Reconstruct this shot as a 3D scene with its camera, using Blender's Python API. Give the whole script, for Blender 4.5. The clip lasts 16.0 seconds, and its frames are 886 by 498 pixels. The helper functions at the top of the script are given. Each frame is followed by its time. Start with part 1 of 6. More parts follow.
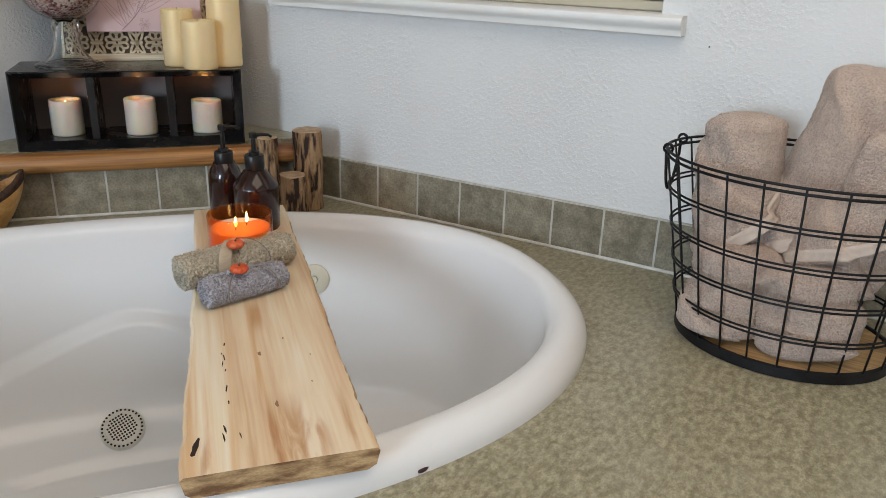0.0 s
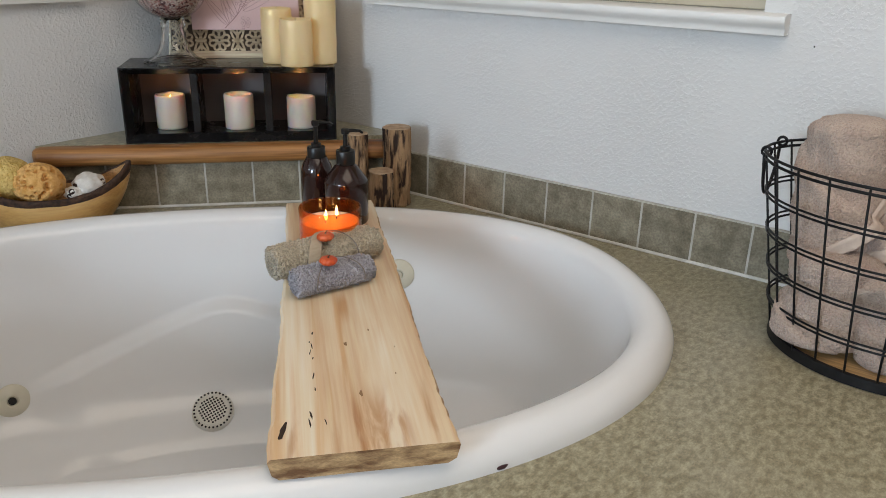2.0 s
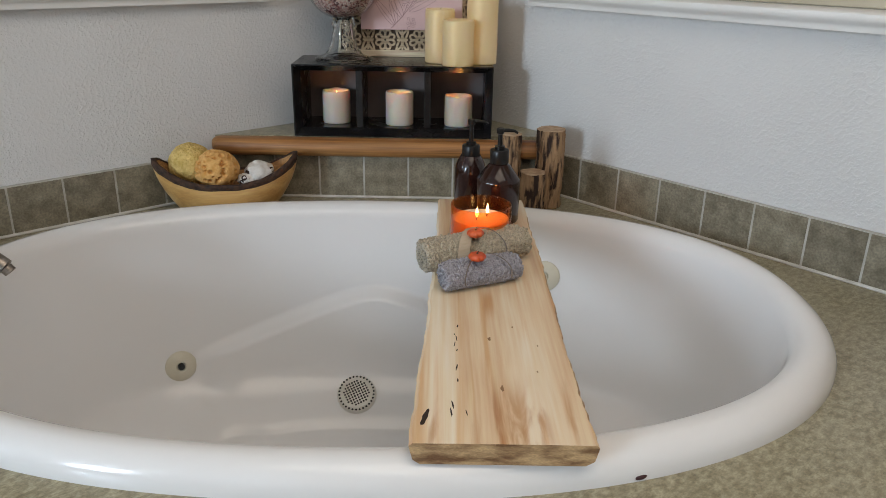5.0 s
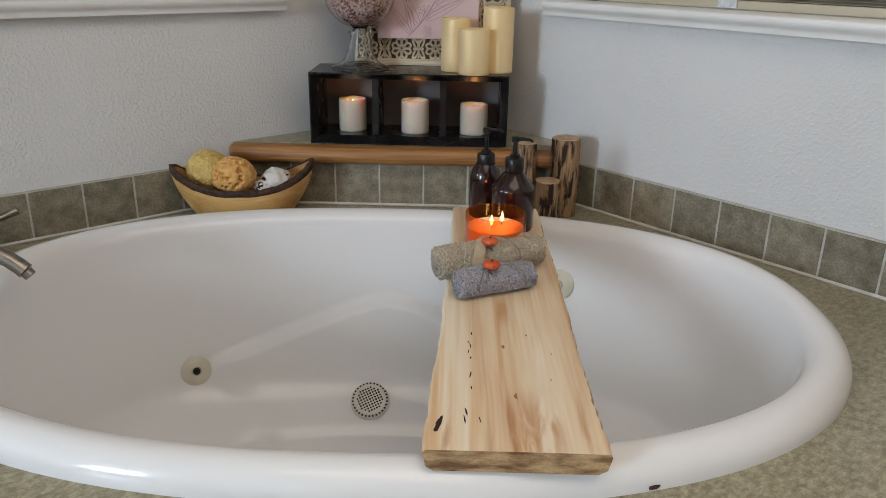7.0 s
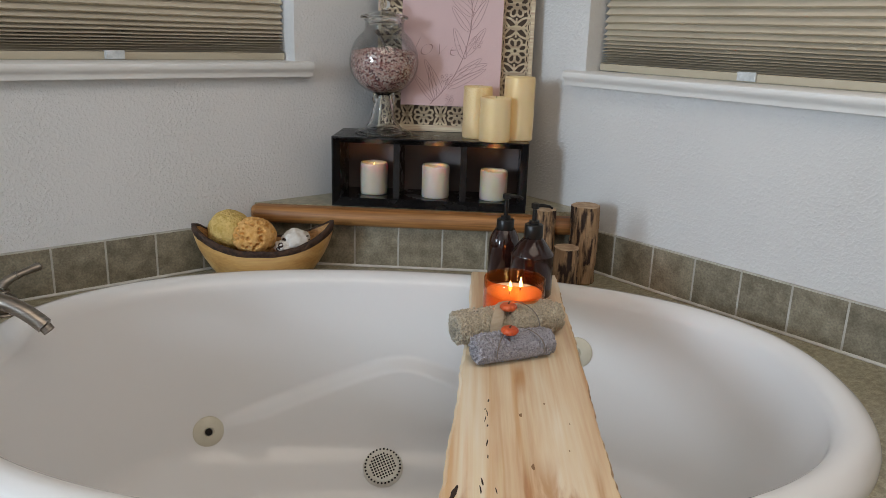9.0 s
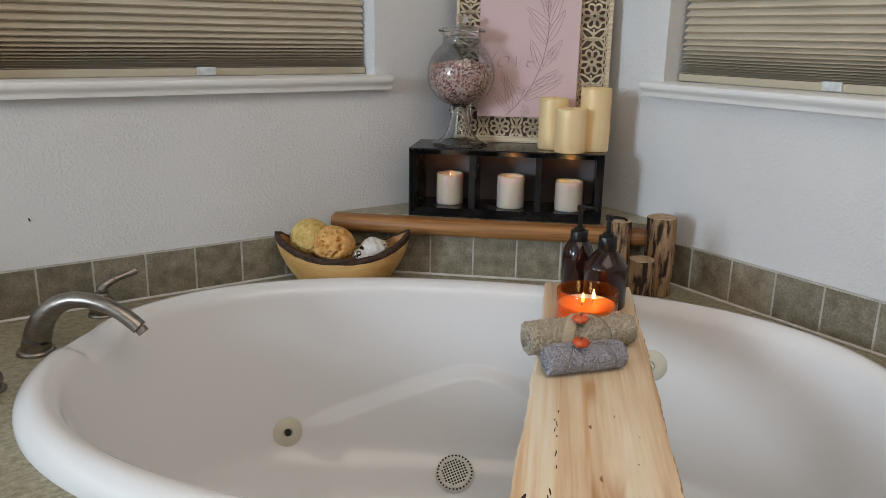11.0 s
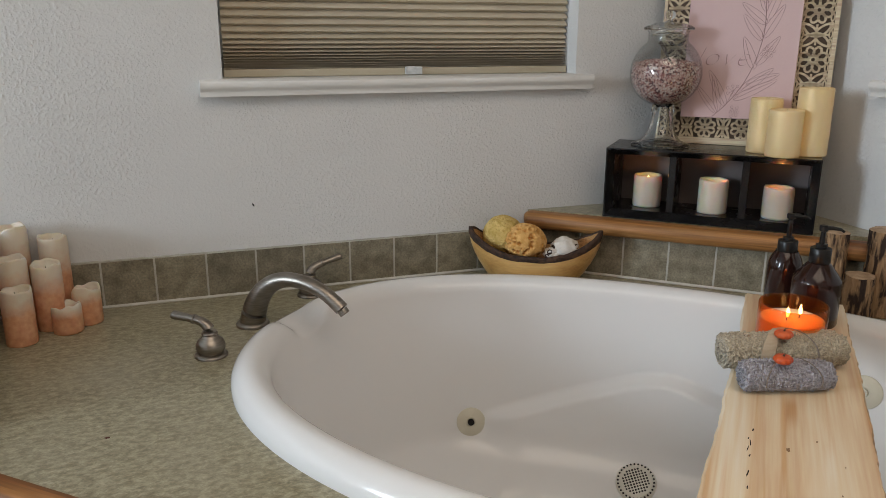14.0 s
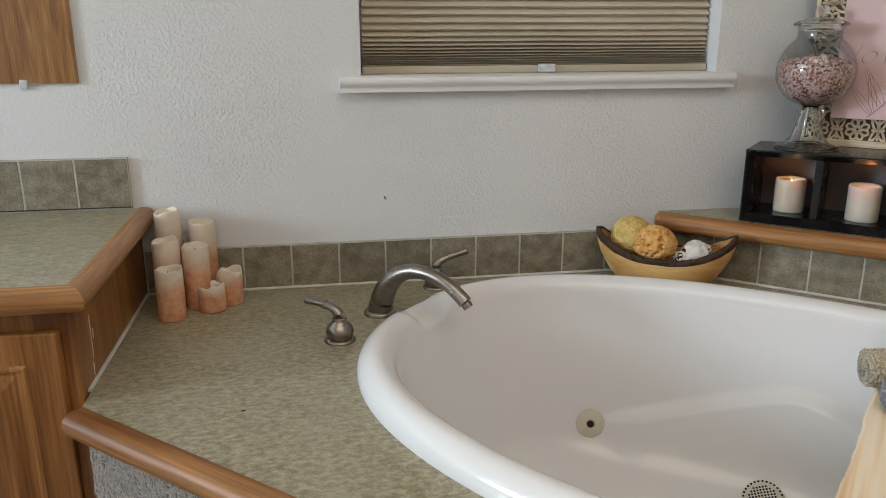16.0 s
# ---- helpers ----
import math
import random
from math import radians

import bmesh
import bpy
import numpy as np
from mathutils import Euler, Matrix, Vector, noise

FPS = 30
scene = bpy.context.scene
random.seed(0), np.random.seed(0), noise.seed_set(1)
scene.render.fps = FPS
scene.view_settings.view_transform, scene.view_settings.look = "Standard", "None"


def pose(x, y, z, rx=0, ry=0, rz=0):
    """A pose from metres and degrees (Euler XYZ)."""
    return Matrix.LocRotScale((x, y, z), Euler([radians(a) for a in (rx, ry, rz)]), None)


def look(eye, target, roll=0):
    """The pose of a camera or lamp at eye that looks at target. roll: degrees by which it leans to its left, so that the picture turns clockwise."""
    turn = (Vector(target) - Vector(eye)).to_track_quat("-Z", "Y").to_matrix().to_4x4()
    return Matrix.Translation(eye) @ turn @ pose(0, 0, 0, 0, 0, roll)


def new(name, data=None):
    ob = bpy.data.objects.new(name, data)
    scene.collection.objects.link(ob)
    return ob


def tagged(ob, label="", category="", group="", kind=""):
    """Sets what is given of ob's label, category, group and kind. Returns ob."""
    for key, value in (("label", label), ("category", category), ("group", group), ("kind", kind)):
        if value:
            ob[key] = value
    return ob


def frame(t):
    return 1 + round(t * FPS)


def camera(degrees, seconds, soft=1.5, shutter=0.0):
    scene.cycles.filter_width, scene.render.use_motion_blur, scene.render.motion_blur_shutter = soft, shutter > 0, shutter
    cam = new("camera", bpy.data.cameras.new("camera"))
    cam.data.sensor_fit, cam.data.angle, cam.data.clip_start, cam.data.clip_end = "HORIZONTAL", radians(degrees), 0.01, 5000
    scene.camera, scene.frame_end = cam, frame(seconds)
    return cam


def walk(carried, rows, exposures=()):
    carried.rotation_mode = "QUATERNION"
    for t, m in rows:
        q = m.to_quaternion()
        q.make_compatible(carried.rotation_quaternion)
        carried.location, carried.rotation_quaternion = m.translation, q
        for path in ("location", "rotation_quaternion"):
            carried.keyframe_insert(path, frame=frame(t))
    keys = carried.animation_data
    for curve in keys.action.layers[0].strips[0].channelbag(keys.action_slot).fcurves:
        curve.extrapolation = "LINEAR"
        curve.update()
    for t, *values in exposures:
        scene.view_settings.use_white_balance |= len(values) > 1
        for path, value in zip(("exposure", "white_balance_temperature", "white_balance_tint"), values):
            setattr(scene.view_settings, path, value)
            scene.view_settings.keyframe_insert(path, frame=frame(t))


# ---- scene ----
cam = camera(59.9, 16.0, soft=0.6)
PATH = [
    (0, (-1.455, -1.726, 0.577), (0.166, -0.8, -0.141), 1.9),
    (0.5, (-1.456, -1.725, 0.577), (0.136, -0.752, -0.144), 1.6),
    (1, (-1.458, -1.725, 0.577), (0.105, -0.708, -0.146), 1.4),
    (1.5, (-1.459, -1.725, 0.575), (0.075, -0.665, -0.148), 1.4),
    (2, (-1.462, -1.725, 0.575), (0.04, -0.621, -0.149), 1.4),
    (2.5, (-1.465, -1.724, 0.575), (-0.001, -0.572, -0.152), 1.3),
    (3, (-1.469, -1.724, 0.574), (-0.047, -0.519, -0.153), 1.3),
    (3.5, (-1.473, -1.724, 0.574), (-0.103, -0.461, -0.155), 1.1),
    (4, (-1.475, -1.724, 0.574), (-0.153, -0.412, -0.155), 1.0),
    (4.2, (-1.475, -1.725, 0.572), (-0.171, -0.394, -0.156), 1.0),
    (6.5, (-1.481, -1.727, 0.574), (-0.248, -0.326, -0.146), 1.1),
    (7, (-1.481, -1.729, 0.574), (-0.249, -0.321, -0.132), 1.1),
    (7.5, (-1.482, -1.73, 0.575), (-0.238, -0.307, -0.077), 1.2),
    (8, (-1.484, -1.731, 0.575), (-0.229, -0.292, -0.019), 1.2),
    (8.2, (-1.479, -1.719, 0.567), (-0.215, -0.278, -0.005), 1.7),
    (10.5, (-1.491, -1.744, 0.591), (-0.368, -0.182, 0.046), 1.2),
    (11, (-1.491, -1.746, 0.587), (-0.419, -0.145, 0.05), 1.0),
    (11.5, (-1.492, -1.747, 0.588), (-0.484, -0.105, 0.051), 0.9),
    (12, (-1.493, -1.748, 0.588), (-0.554, -0.067, 0.05), 0.7),
    (12.5, (-1.494, -1.751, 0.587), (-0.631, -0.029, 0.049), 0.6),
    (13, (-1.497, -1.751, 0.588), (-0.706, 0.005, 0.048), 0.5),
    (13.5, (-1.495, -1.755, 0.587), (-0.784, 0.034, 0.046), 0.3),
    (14, (-1.499, -1.755, 0.587), (-0.866, 0.063, 0.043), 0.2),
    (14.5, (-1.501, -1.757, 0.585), (-0.953, 0.088, 0.042), 0.0),
    (15, (-1.502, -1.76, 0.587), (-1.032, 0.105, 0.04), 0.1),
    (15.5, (-1.502, -1.765, 0.586), (-1.11, 0.118, 0.038), 0.0),
    (16, (-1.501, -1.767, 0.588), (-1.185, 0.13, 0.037), -0.1),
]
walk(cam, [(t, look(eye, target, roll)) for t, eye, target, roll in PATH],
     [(0.0, 0.20, 6420, 10), (4.0, 0.04, 6420, 10), (8.0, 0.0, 6450, 11), (11.5, 0.06, 6480, 11), (13.5, -0.05, 6680, 11), (15.0, -0.02, 6680, 11), (15.5, 0.16, 6620, 11), (16.0, 0.17, 6620, 10)])

# ---------------------------------------------------------------- light
world = bpy.data.worlds.new("sky")
scene.world = world
world.use_nodes = True
wn = world.node_tree.nodes
sky = wn.new("ShaderNodeTexSky")
sky.sky_type = "NISHITA"
sky.sun_disc = False
sky.sun_elevation, sky.sun_rotation = radians(35), radians(200)
world.node_tree.links.new(sky.outputs[0], wn["Background"].inputs[0])
wn["Background"].inputs[1].default_value = 0.12


def lamp(name, m, energy, colour, sx, sy):
    data = bpy.data.lights.new(name, "AREA")
    data.shape, data.size, data.size_y, data.energy, data.color = "RECTANGLE", sx, sy, energy, colour
    ob = new(name, data)
    ob.matrix_world = m
    return ob


# daylight in the opening of the room's west window, and an added soft ceiling fill
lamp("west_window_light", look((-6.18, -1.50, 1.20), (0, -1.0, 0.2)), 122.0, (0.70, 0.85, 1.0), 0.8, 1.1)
lamp("ceiling_fill_light", look((-1.3, -2.0, 1.86), (-1.3, -2.0, 0)), 18.0, (1.0, 0.85, 0.70), 1.7, 1.7)

# ---------------------------------------------------------------- helpers
# the tub's own axes: local x runs along the tub, local y to the corner
DIAG = Matrix.Translation((-0.7686, -0.7686, 0)) @ Matrix.Rotation(radians(-42), 4, "Z") @ Matrix.Translation((0, 1.087, 0))


def uv(u, v, z=0.0, turn=0.0):
    """A pose on the diagonal: u along the tub, v to the corner."""
    return DIAG @ Matrix.Translation((u, v, z)) @ Matrix.Rotation(radians(turn), 4, "Z")


def part(name, bm, material, parent=None, label="", smooth=False, m=None):
    me = bpy.data.meshes.new(name)
    if smooth:
        for f in bm.faces:
            f.smooth = True
    bm.to_mesh(me)
    bm.free()
    if isinstance(material, (list, tuple)):
        for mm in material:
            me.materials.append(mm)
    elif material:
        me.materials.append(material)
    ob = new(name, me)
    if smooth == "auto":
        me.set_sharp_from_angle(angle=radians(40))
    if parent:
        ob.parent = parent
    if m is not None:
        ob.matrix_basis = m
    if label:
        ob["label"] = label
    return ob


def thing(name, m, label, category, group="", kind=""):
    ob = new(name)
    ob.empty_display_size = 0.05
    ob.matrix_basis = m
    return tagged(ob, label, category, group, kind)


def box(bm, lo, hi, bevel=0.0, segs=2, m=None):
    r = bmesh.ops.create_cube(bm, size=1.0)
    vs = r["verts"]
    c = [(a + b) / 2 for a, b in zip(lo, hi)]
    d = [abs(b - a) for a, b in zip(lo, hi)]
    bmesh.ops.scale(bm, vec=d, verts=vs)
    bmesh.ops.translate(bm, vec=c, verts=vs)
    if bevel:
        es = list({e for v in vs for e in v.link_edges})
        r = bmesh.ops.bevel(bm, geom=es, offset=bevel, segments=segs, affect="EDGES", profile=0.5)
        vs = list({v for f in r["faces"] for v in f.verts} | {v for v in vs if v.is_valid})
    if m is not None:
        bmesh.ops.transform(bm, matrix=m, verts=vs)
    return vs


def cube_bm(lo, hi, bevel=0.0, segs=2):
    bm = bmesh.new()
    box(bm, lo, hi, bevel, segs)
    return bm


def grid_faces(bm, rings, close_ring=True, cap0=False, cap1=False):
    """Skin a list of rings of points."""
    vv = [[bm.verts.new(p) for p in ring] for ring in rings]
    n = len(vv[0])
    for a, b in zip(vv, vv[1:]):
        for i in range(n if close_ring else n - 1):
            j = (i + 1) % n
            bm.faces.new((a[i], a[j], b[j], b[i]))
    if cap0:
        bm.faces.new(list(reversed(vv[0])))
    if cap1:
        bm.faces.new(vv[-1])
    return vv


def lathe(profile, segs=32, cap0=True, cap1=True, wobble=None):
    """A turned form from (radius, height) pairs, bottom to top."""
    bm = bmesh.new()
    rings = []
    for k, (r, z) in enumerate(profile):
        ring = []
        for i in range(segs):
            a = math.tau * i / segs
            rr, zz = (r, z) if wobble is None else wobble(r, z, a, k)
            ring.append((rr * math.cos(a), rr * math.sin(a), zz))
        rings.append(ring)
    grid_faces(bm, rings, True, cap0, cap1)
    return bm


def tube(bm, pts, radius, segs=8, closed=False, cap=True, squash=1.0):
    """A round rod along points; radius is a number or one for each point."""
    pts = [Vector(p) for p in pts]
    n = len(pts)
    rings = []
    up = Vector((0, 0, 1))
    for i, p in enumerate(pts):
        a = pts[(i - 1) % n] if closed or i else p
        b = pts[(i + 1) % n] if closed or i < n - 1 else p
        d = (b - a).normalized()
        ref = up if abs(d.dot(up)) < 0.95 else Vector((1, 0, 0))
        x = d.cross(ref).normalized()
        y = x.cross(d).normalized()
        r = radius[i] if isinstance(radius, (list, tuple)) else radius
        rings.append([p + x * (r * math.cos(math.tau * k / segs)) + y * (r * squash * math.sin(math.tau * k / segs)) for k in range(segs)])
    if closed:
        rings.append(rings[0])
        vv = [[bm.verts.new(q) for q in ring] for ring in rings[:-1]]
        for i in range(n):
            a, b = vv[i], vv[(i + 1) % n]
            for k in range(segs):
                j = (k + 1) % segs
                bm.faces.new((a[k], a[j], b[j], b[k]))
    else:
        grid_faces(bm, rings, True, cap, cap)
    return bm


# ---------------------------------------------------------------- materials
def surface(name, c1, c2, scale=8.0, rough=0.5, bump=0.0, bump_scale=200.0, stretch=(1, 1, 1), metal=0.0, detail=6.0,
            rough_var=0.08, fine=0.0, fine_scale=150.0, per_piece=0.0, lo=0.35, hi=0.65, spec=0.5, bump_dist=0.002, sheen=0.0, sss=0.0):
    mt = bpy.data.materials.new(name)
    mt.use_nodes = True
    nt = mt.node_tree
    N, L = nt.nodes, nt.links
    b = N["Principled BSDF"]
    tc = N.new("ShaderNodeTexCoord")
    mp = N.new("ShaderNodeMapping")
    mp.inputs["Scale"].default_value = stretch
    L.new(tc.outputs["Object"], mp.inputs[0])
    info = N.new("ShaderNodeObjectInfo")
    off = N.new("ShaderNodeVectorMath")
    off.operation = "SCALE"
    off.inputs[0].default_value = (7.3, 3.1, 5.7)
    L.new(info.outputs["Random"], off.inputs["Scale"])
    L.new(off.outputs[0], mp.inputs["Location"])
    n1 = N.new("ShaderNodeTexNoise")
    n1.inputs["Scale"].default_value, n1.inputs["Detail"].default_value = scale, detail
    L.new(mp.outputs[0], n1.inputs["Vector"])
    ramp = N.new("ShaderNodeValToRGB")
    ramp.color_ramp.elements[0].position, ramp.color_ramp.elements[1].position = lo, hi
    ramp.color_ramp.elements[0].color, ramp.color_ramp.elements[1].color = (*c1, 1), (*c2, 1)
    L.new(n1.outputs["Fac"], ramp.inputs[0])
    col = ramp.outputs[0]
    n2 = N.new("ShaderNodeTexNoise")
    n2.inputs["Scale"].default_value, n2.inputs["Detail"].default_value = fine_scale, 4
    L.new(mp.outputs[0], n2.inputs["Vector"])
    if fine:
        mx = N.new("ShaderNodeMix")
        mx.data_type, mx.blend_type = "RGBA", "OVERLAY"
        mx.inputs["Factor"].default_value = fine
        L.new(col, mx.inputs["A"])
        L.new(n2.outputs["Fac"], mx.inputs["B"])
        col = mx.outputs["Result"]
    if per_piece:
        hs = N.new("ShaderNodeHueSaturation")
        ma = N.new("ShaderNodeMapRange")
        ma.inputs["To Min"].default_value, ma.inputs["To Max"].default_value = 1 - per_piece, 1 + per_piece
        L.new(info.outputs["Random"], ma.inputs["Value"])
        L.new(ma.outputs[0], hs.inputs["Value"])
        L.new(col, hs.inputs["Color"])
        col = hs.outputs[0]
    L.new(col, b.inputs["Base Color"])
    rr = N.new("ShaderNodeMapRange")
    rr.inputs["To Min"].default_value, rr.inputs["To Max"].default_value = max(0.0, rough - rough_var), min(1.0, rough + rough_var)
    L.new(n1.outputs["Fac"], rr.inputs["Value"])
    L.new(rr.outputs[0], b.inputs["Roughness"])
    b.inputs["Metallic"].default_value = metal
    b.inputs["Specular IOR Level"].default_value = spec
    if sheen:
        b.inputs["Sheen Weight"].default_value = sheen
        b.inputs["Sheen Roughness"].default_value = 0.6
    if sss:
        b.inputs["Subsurface Weight"].default_value = sss
        b.inputs["Subsurface Radius"].default_value = (0.02, 0.010, 0.004)
        b.inputs["Subsurface Scale"].default_value = 1.0
    if bump:
        n3 = N.new("ShaderNodeTexNoise")
        n3.inputs["Scale"].default_value, n3.inputs["Detail"].default_value = bump_scale, 3
        L.new(mp.outputs[0], n3.inputs["Vector"])
        bp = N.new("ShaderNodeBump")
        bp.inputs["Strength"].default_value, bp.inputs["Distance"].default_value = bump, bump_dist
        L.new(n3.outputs["Fac"], bp.inputs["Height"])
        L.new(bp.outputs[0], b.inputs["Normal"])
    return mt


def wood(name, c1, c2, c3, axis="X", scale=1.0, rough=0.4, rings=14.0, per_piece=0.0, distort=1.2, bump=0.15, fibres=0.85):
    """Long grain along one axis: stretched noise for fibres over a slow band."""
    mt = bpy.data.materials.new(name)
    mt.use_nodes = True
    nt = mt.node_tree
    N, L = nt.nodes, nt.links
    b = N["Principled BSDF"]
    tc = N.new("ShaderNodeTexCoord")
    info = N.new("ShaderNodeObjectInfo")
    off = N.new("ShaderNodeVectorMath")
    off.operation = "SCALE"
    off.inputs[0].default_value = (7.3, 3.1, 5.7)
    L.new(info.outputs["Random"], off.inputs["Scale"])
    def mapped(long, cross):
        m = N.new("ShaderNodeMapping")
        sc = {"X": (long, cross, cross), "Y": (cross, long, cross), "Z": (cross, cross, long)}[axis]
        m.inputs["Scale"].default_value = [v * scale for v in sc]
        L.new(tc.outputs["Object"], m.inputs[0])
        L.new(off.outputs[0], m.inputs["Location"])
        return m
    slow = N.new("ShaderNodeTexNoise")
    slow.inputs["Scale"].default_value, slow.inputs["Detail"].default_value = 1.0, 3
    slow.inputs["Distortion"].default_value = distort
    L.new(mapped(1.2, rings).outputs[0], slow.inputs["Vector"])
    fib = N.new("ShaderNodeTexNoise")
    fib.inputs["Scale"].default_value, fib.inputs["Detail"].default_value = 1.0, 5
    L.new(mapped(6.0, 190.0).outputs[0], fib.inputs["Vector"])
    ramp = N.new("ShaderNodeValToRGB")
    e = ramp.color_ramp.elements
    e[0].position, e[0].color = 0.3, (*c1, 1)
    e[1].position, e[1].color = 0.68, (*c3, 1)
    mid = e.new(0.5)
    mid.color = (*c2, 1)
    L.new(slow.outputs["Fac"], ramp.inputs[0])
    mx = N.new("ShaderNodeMix")
    mx.data_type, mx.blend_type = "RGBA", "OVERLAY"
    mx.inputs["Factor"].default_value = fibres
    L.new(ramp.outputs[0], mx.inputs["A"])
    L.new(fib.outputs["Fac"], mx.inputs["B"])
    L.new(mx.outputs["Result"], b.inputs["Base Color"])
    b.inputs["Roughness"].default_value = rough
    bp = N.new("ShaderNodeBump")
    bp.inputs["Strength"].default_value, bp.inputs["Distance"].default_value = bump, 0.0015
    L.new(fib.outputs["Fac"], bp.inputs["Height"])
    L.new(bp.outputs[0], b.inputs["Normal"])
    return mt


def plain(name, c, rough=0.5, metal=0.0, spec=0.5):
    return surface(name, [v * 0.92 for v in c], [min(1, v * 1.06) for v in c], 12, rough, 0.05, 300, metal=metal, spec=spec, rough_var=0.05)


def textured_paint():
    """Sprayed wall texture: flattened splatter, dense in places and nearly smooth in others."""
    mt = surface("orange_peel_paint", (0.655, 0.65, 0.635), (0.72, 0.715, 0.70), 1.5, 0.5, rough_var=0.08)
    N, L = mt.node_tree.nodes, mt.node_tree.links
    b = N["Principled BSDF"]
    tc = N.new("ShaderNodeTexCoord")

    def noise_node(scale, detail, distortion=0.0):
        n = N.new("ShaderNodeTexNoise")
        n.inputs["Scale"].default_value, n.inputs["Detail"].default_value, n.inputs["Distortion"].default_value = scale, detail, distortion
        L.new(tc.outputs["Object"], n.inputs["Vector"])
        return n

    def spread(node, lo, hi, a, b2):
        m = N.new("ShaderNodeMapRange")
        m.interpolation_type = "SMOOTHSTEP"
        for key, v in (("From Min", lo), ("From Max", hi), ("To Min", a), ("To Max", b2)):
            m.inputs[key].default_value = v
        L.new(node.outputs[0], m.inputs["Value"])
        return m

    splat = spread(noise_node(135, 3.0, 0.15), 0.42, 0.72, 0.0, 1.0)
    patch = spread(noise_node(3.2, 3), 0.34, 0.66, 0.25, 1.0)
    both = N.new("ShaderNodeMath")
    both.operation = "MULTIPLY"
    L.new(splat.outputs[0], both.inputs[0])
    L.new(patch.outputs[0], both.inputs[1])
    fine = N.new("ShaderNodeMath")
    fine.operation = "MULTIPLY_ADD"
    fine.inputs[1].default_value = 0.22
    L.new(noise_node(330, 2).outputs[0], fine.inputs[0])
    L.new(both.outputs[0], fine.inputs[2])
    bp = N.new("ShaderNodeBump")
    bp.inputs["Strength"].default_value, bp.inputs["Distance"].default_value = 0.65, 0.0017
    L.new(fine.outputs[0], bp.inputs["Height"])
    L.new(bp.outputs[0], b.inputs["Normal"])
    return mt


PAINT = textured_paint()
CEIL = surface("ceiling_paint", (0.72, 0.71, 0.69), (0.78, 0.77, 0.75), 2, 0.7, 0.3, 80)
TRIM = surface("trim_enamel", (0.74, 0.73, 0.70), (0.80, 0.79, 0.76), 4, 0.32, 0.05, 60)
TILE = surface("slate_look_ceramic", (0.155, 0.132, 0.090), (0.295, 0.263, 0.190), 34, 0.36, 0.35, 130, per_piece=0.15, fine=0.6, fine_scale=240, detail=10, lo=0.30, hi=0.68)
GROUT = surface("grout", (0.42, 0.40, 0.35), (0.52, 0.50, 0.45), 30, 0.85, 0.3, 300)
CAULK = surface("white_caulk", (0.55, 0.53, 0.48), (0.68, 0.66, 0.62), 30, 0.5, 0.2, 80)
ACRYLIC = surface("tub_acrylic", (0.775, 0.77, 0.76), (0.805, 0.80, 0.79), 0.8, 0.12, rough_var=0.02, spec=0.5, detail=0.5, lo=0.0, hi=1.0)
OAK = wood("oak", (0.16, 0.056, 0.013), (0.29, 0.123, 0.034), (0.39, 0.190, 0.062), "X", 1.0, 0.48)
OAK_Z = wood("oak_upright", (0.17, 0.058, 0.012), (0.29, 0.118, 0.030), (0.38, 0.178, 0.052), "Z", 1.0, 0.36)
OAK_Y = wood("oak_crosswise", (0.16, 0.056, 0.013), (0.29, 0.123, 0.034), (0.39, 0.190, 0.062), "Y", 1.0, 0.35)
BLACK = surface("black_stain", (0.006, 0.006, 0.007), (0.014, 0.013, 0.013), 20, 0.26, 0.1, 120, spec=0.5)
CARPET = surface("cut_pile_carpet", (0.17, 0.135, 0.10), (0.42, 0.345, 0.27), 170, 0.95, 1.0, 210, bump_dist=0.012, sheen=0.4)


def laminate():
    """Mottled sage-grey laminate: blotches over fine specks."""
    mt = surface("mottled_laminate", (0.225, 0.198, 0.122), (0.405, 0.368, 0.250), 62, 0.32, 0.06, 120, stretch=(1, 1.7, 1), detail=10, fine=0.6, fine_scale=260, lo=0.36, hi=0.66)
    N, L = mt.node_tree.nodes, mt.node_tree.links
    b = N["Principled BSDF"]
    src = b.inputs["Base Color"].links[0].from_socket
    tc = N.new("ShaderNodeTexCoord")
    # pale flakes and slow cloudy drift
    for scale, lo, hi, k, c in ((110, 0.58, 0.68, 0.45, (0.50, 0.46, 0.33, 1)), (120, 0.32, 0.42, 0.0, (0.16, 0.135, 0.075, 1)), (7, 0.45, 0.75, 0.30, (0.40, 0.37, 0.28, 1))):
        n = N.new("ShaderNodeTexNoise")
        n.inputs["Scale"].default_value, n.inputs["Detail"].default_value = scale, 3
        L.new(tc.outputs["Object"], n.inputs["Vector"])
        m = N.new("ShaderNodeMapRange")
        m.inputs["From Min"].default_value, m.inputs["From Max"].default_value = lo, hi
        m.inputs["To Min"].default_value, m.inputs["To Max"].default_value = (0.0, k) if k else (0.45, 0.0)
        L.new(n.outputs[0], m.inputs["Value"])
        mx = N.new("ShaderNodeMix")
        mx.data_type = "RGBA"
        mx.inputs["B"].default_value = c
        L.new(m.outputs[0], mx.inputs["Factor"])
        L.new(src, mx.inputs["A"])
        src = mx.outputs["Result"]
    L.new(src, b.inputs["Base Color"])
    return mt


LAM = laminate()

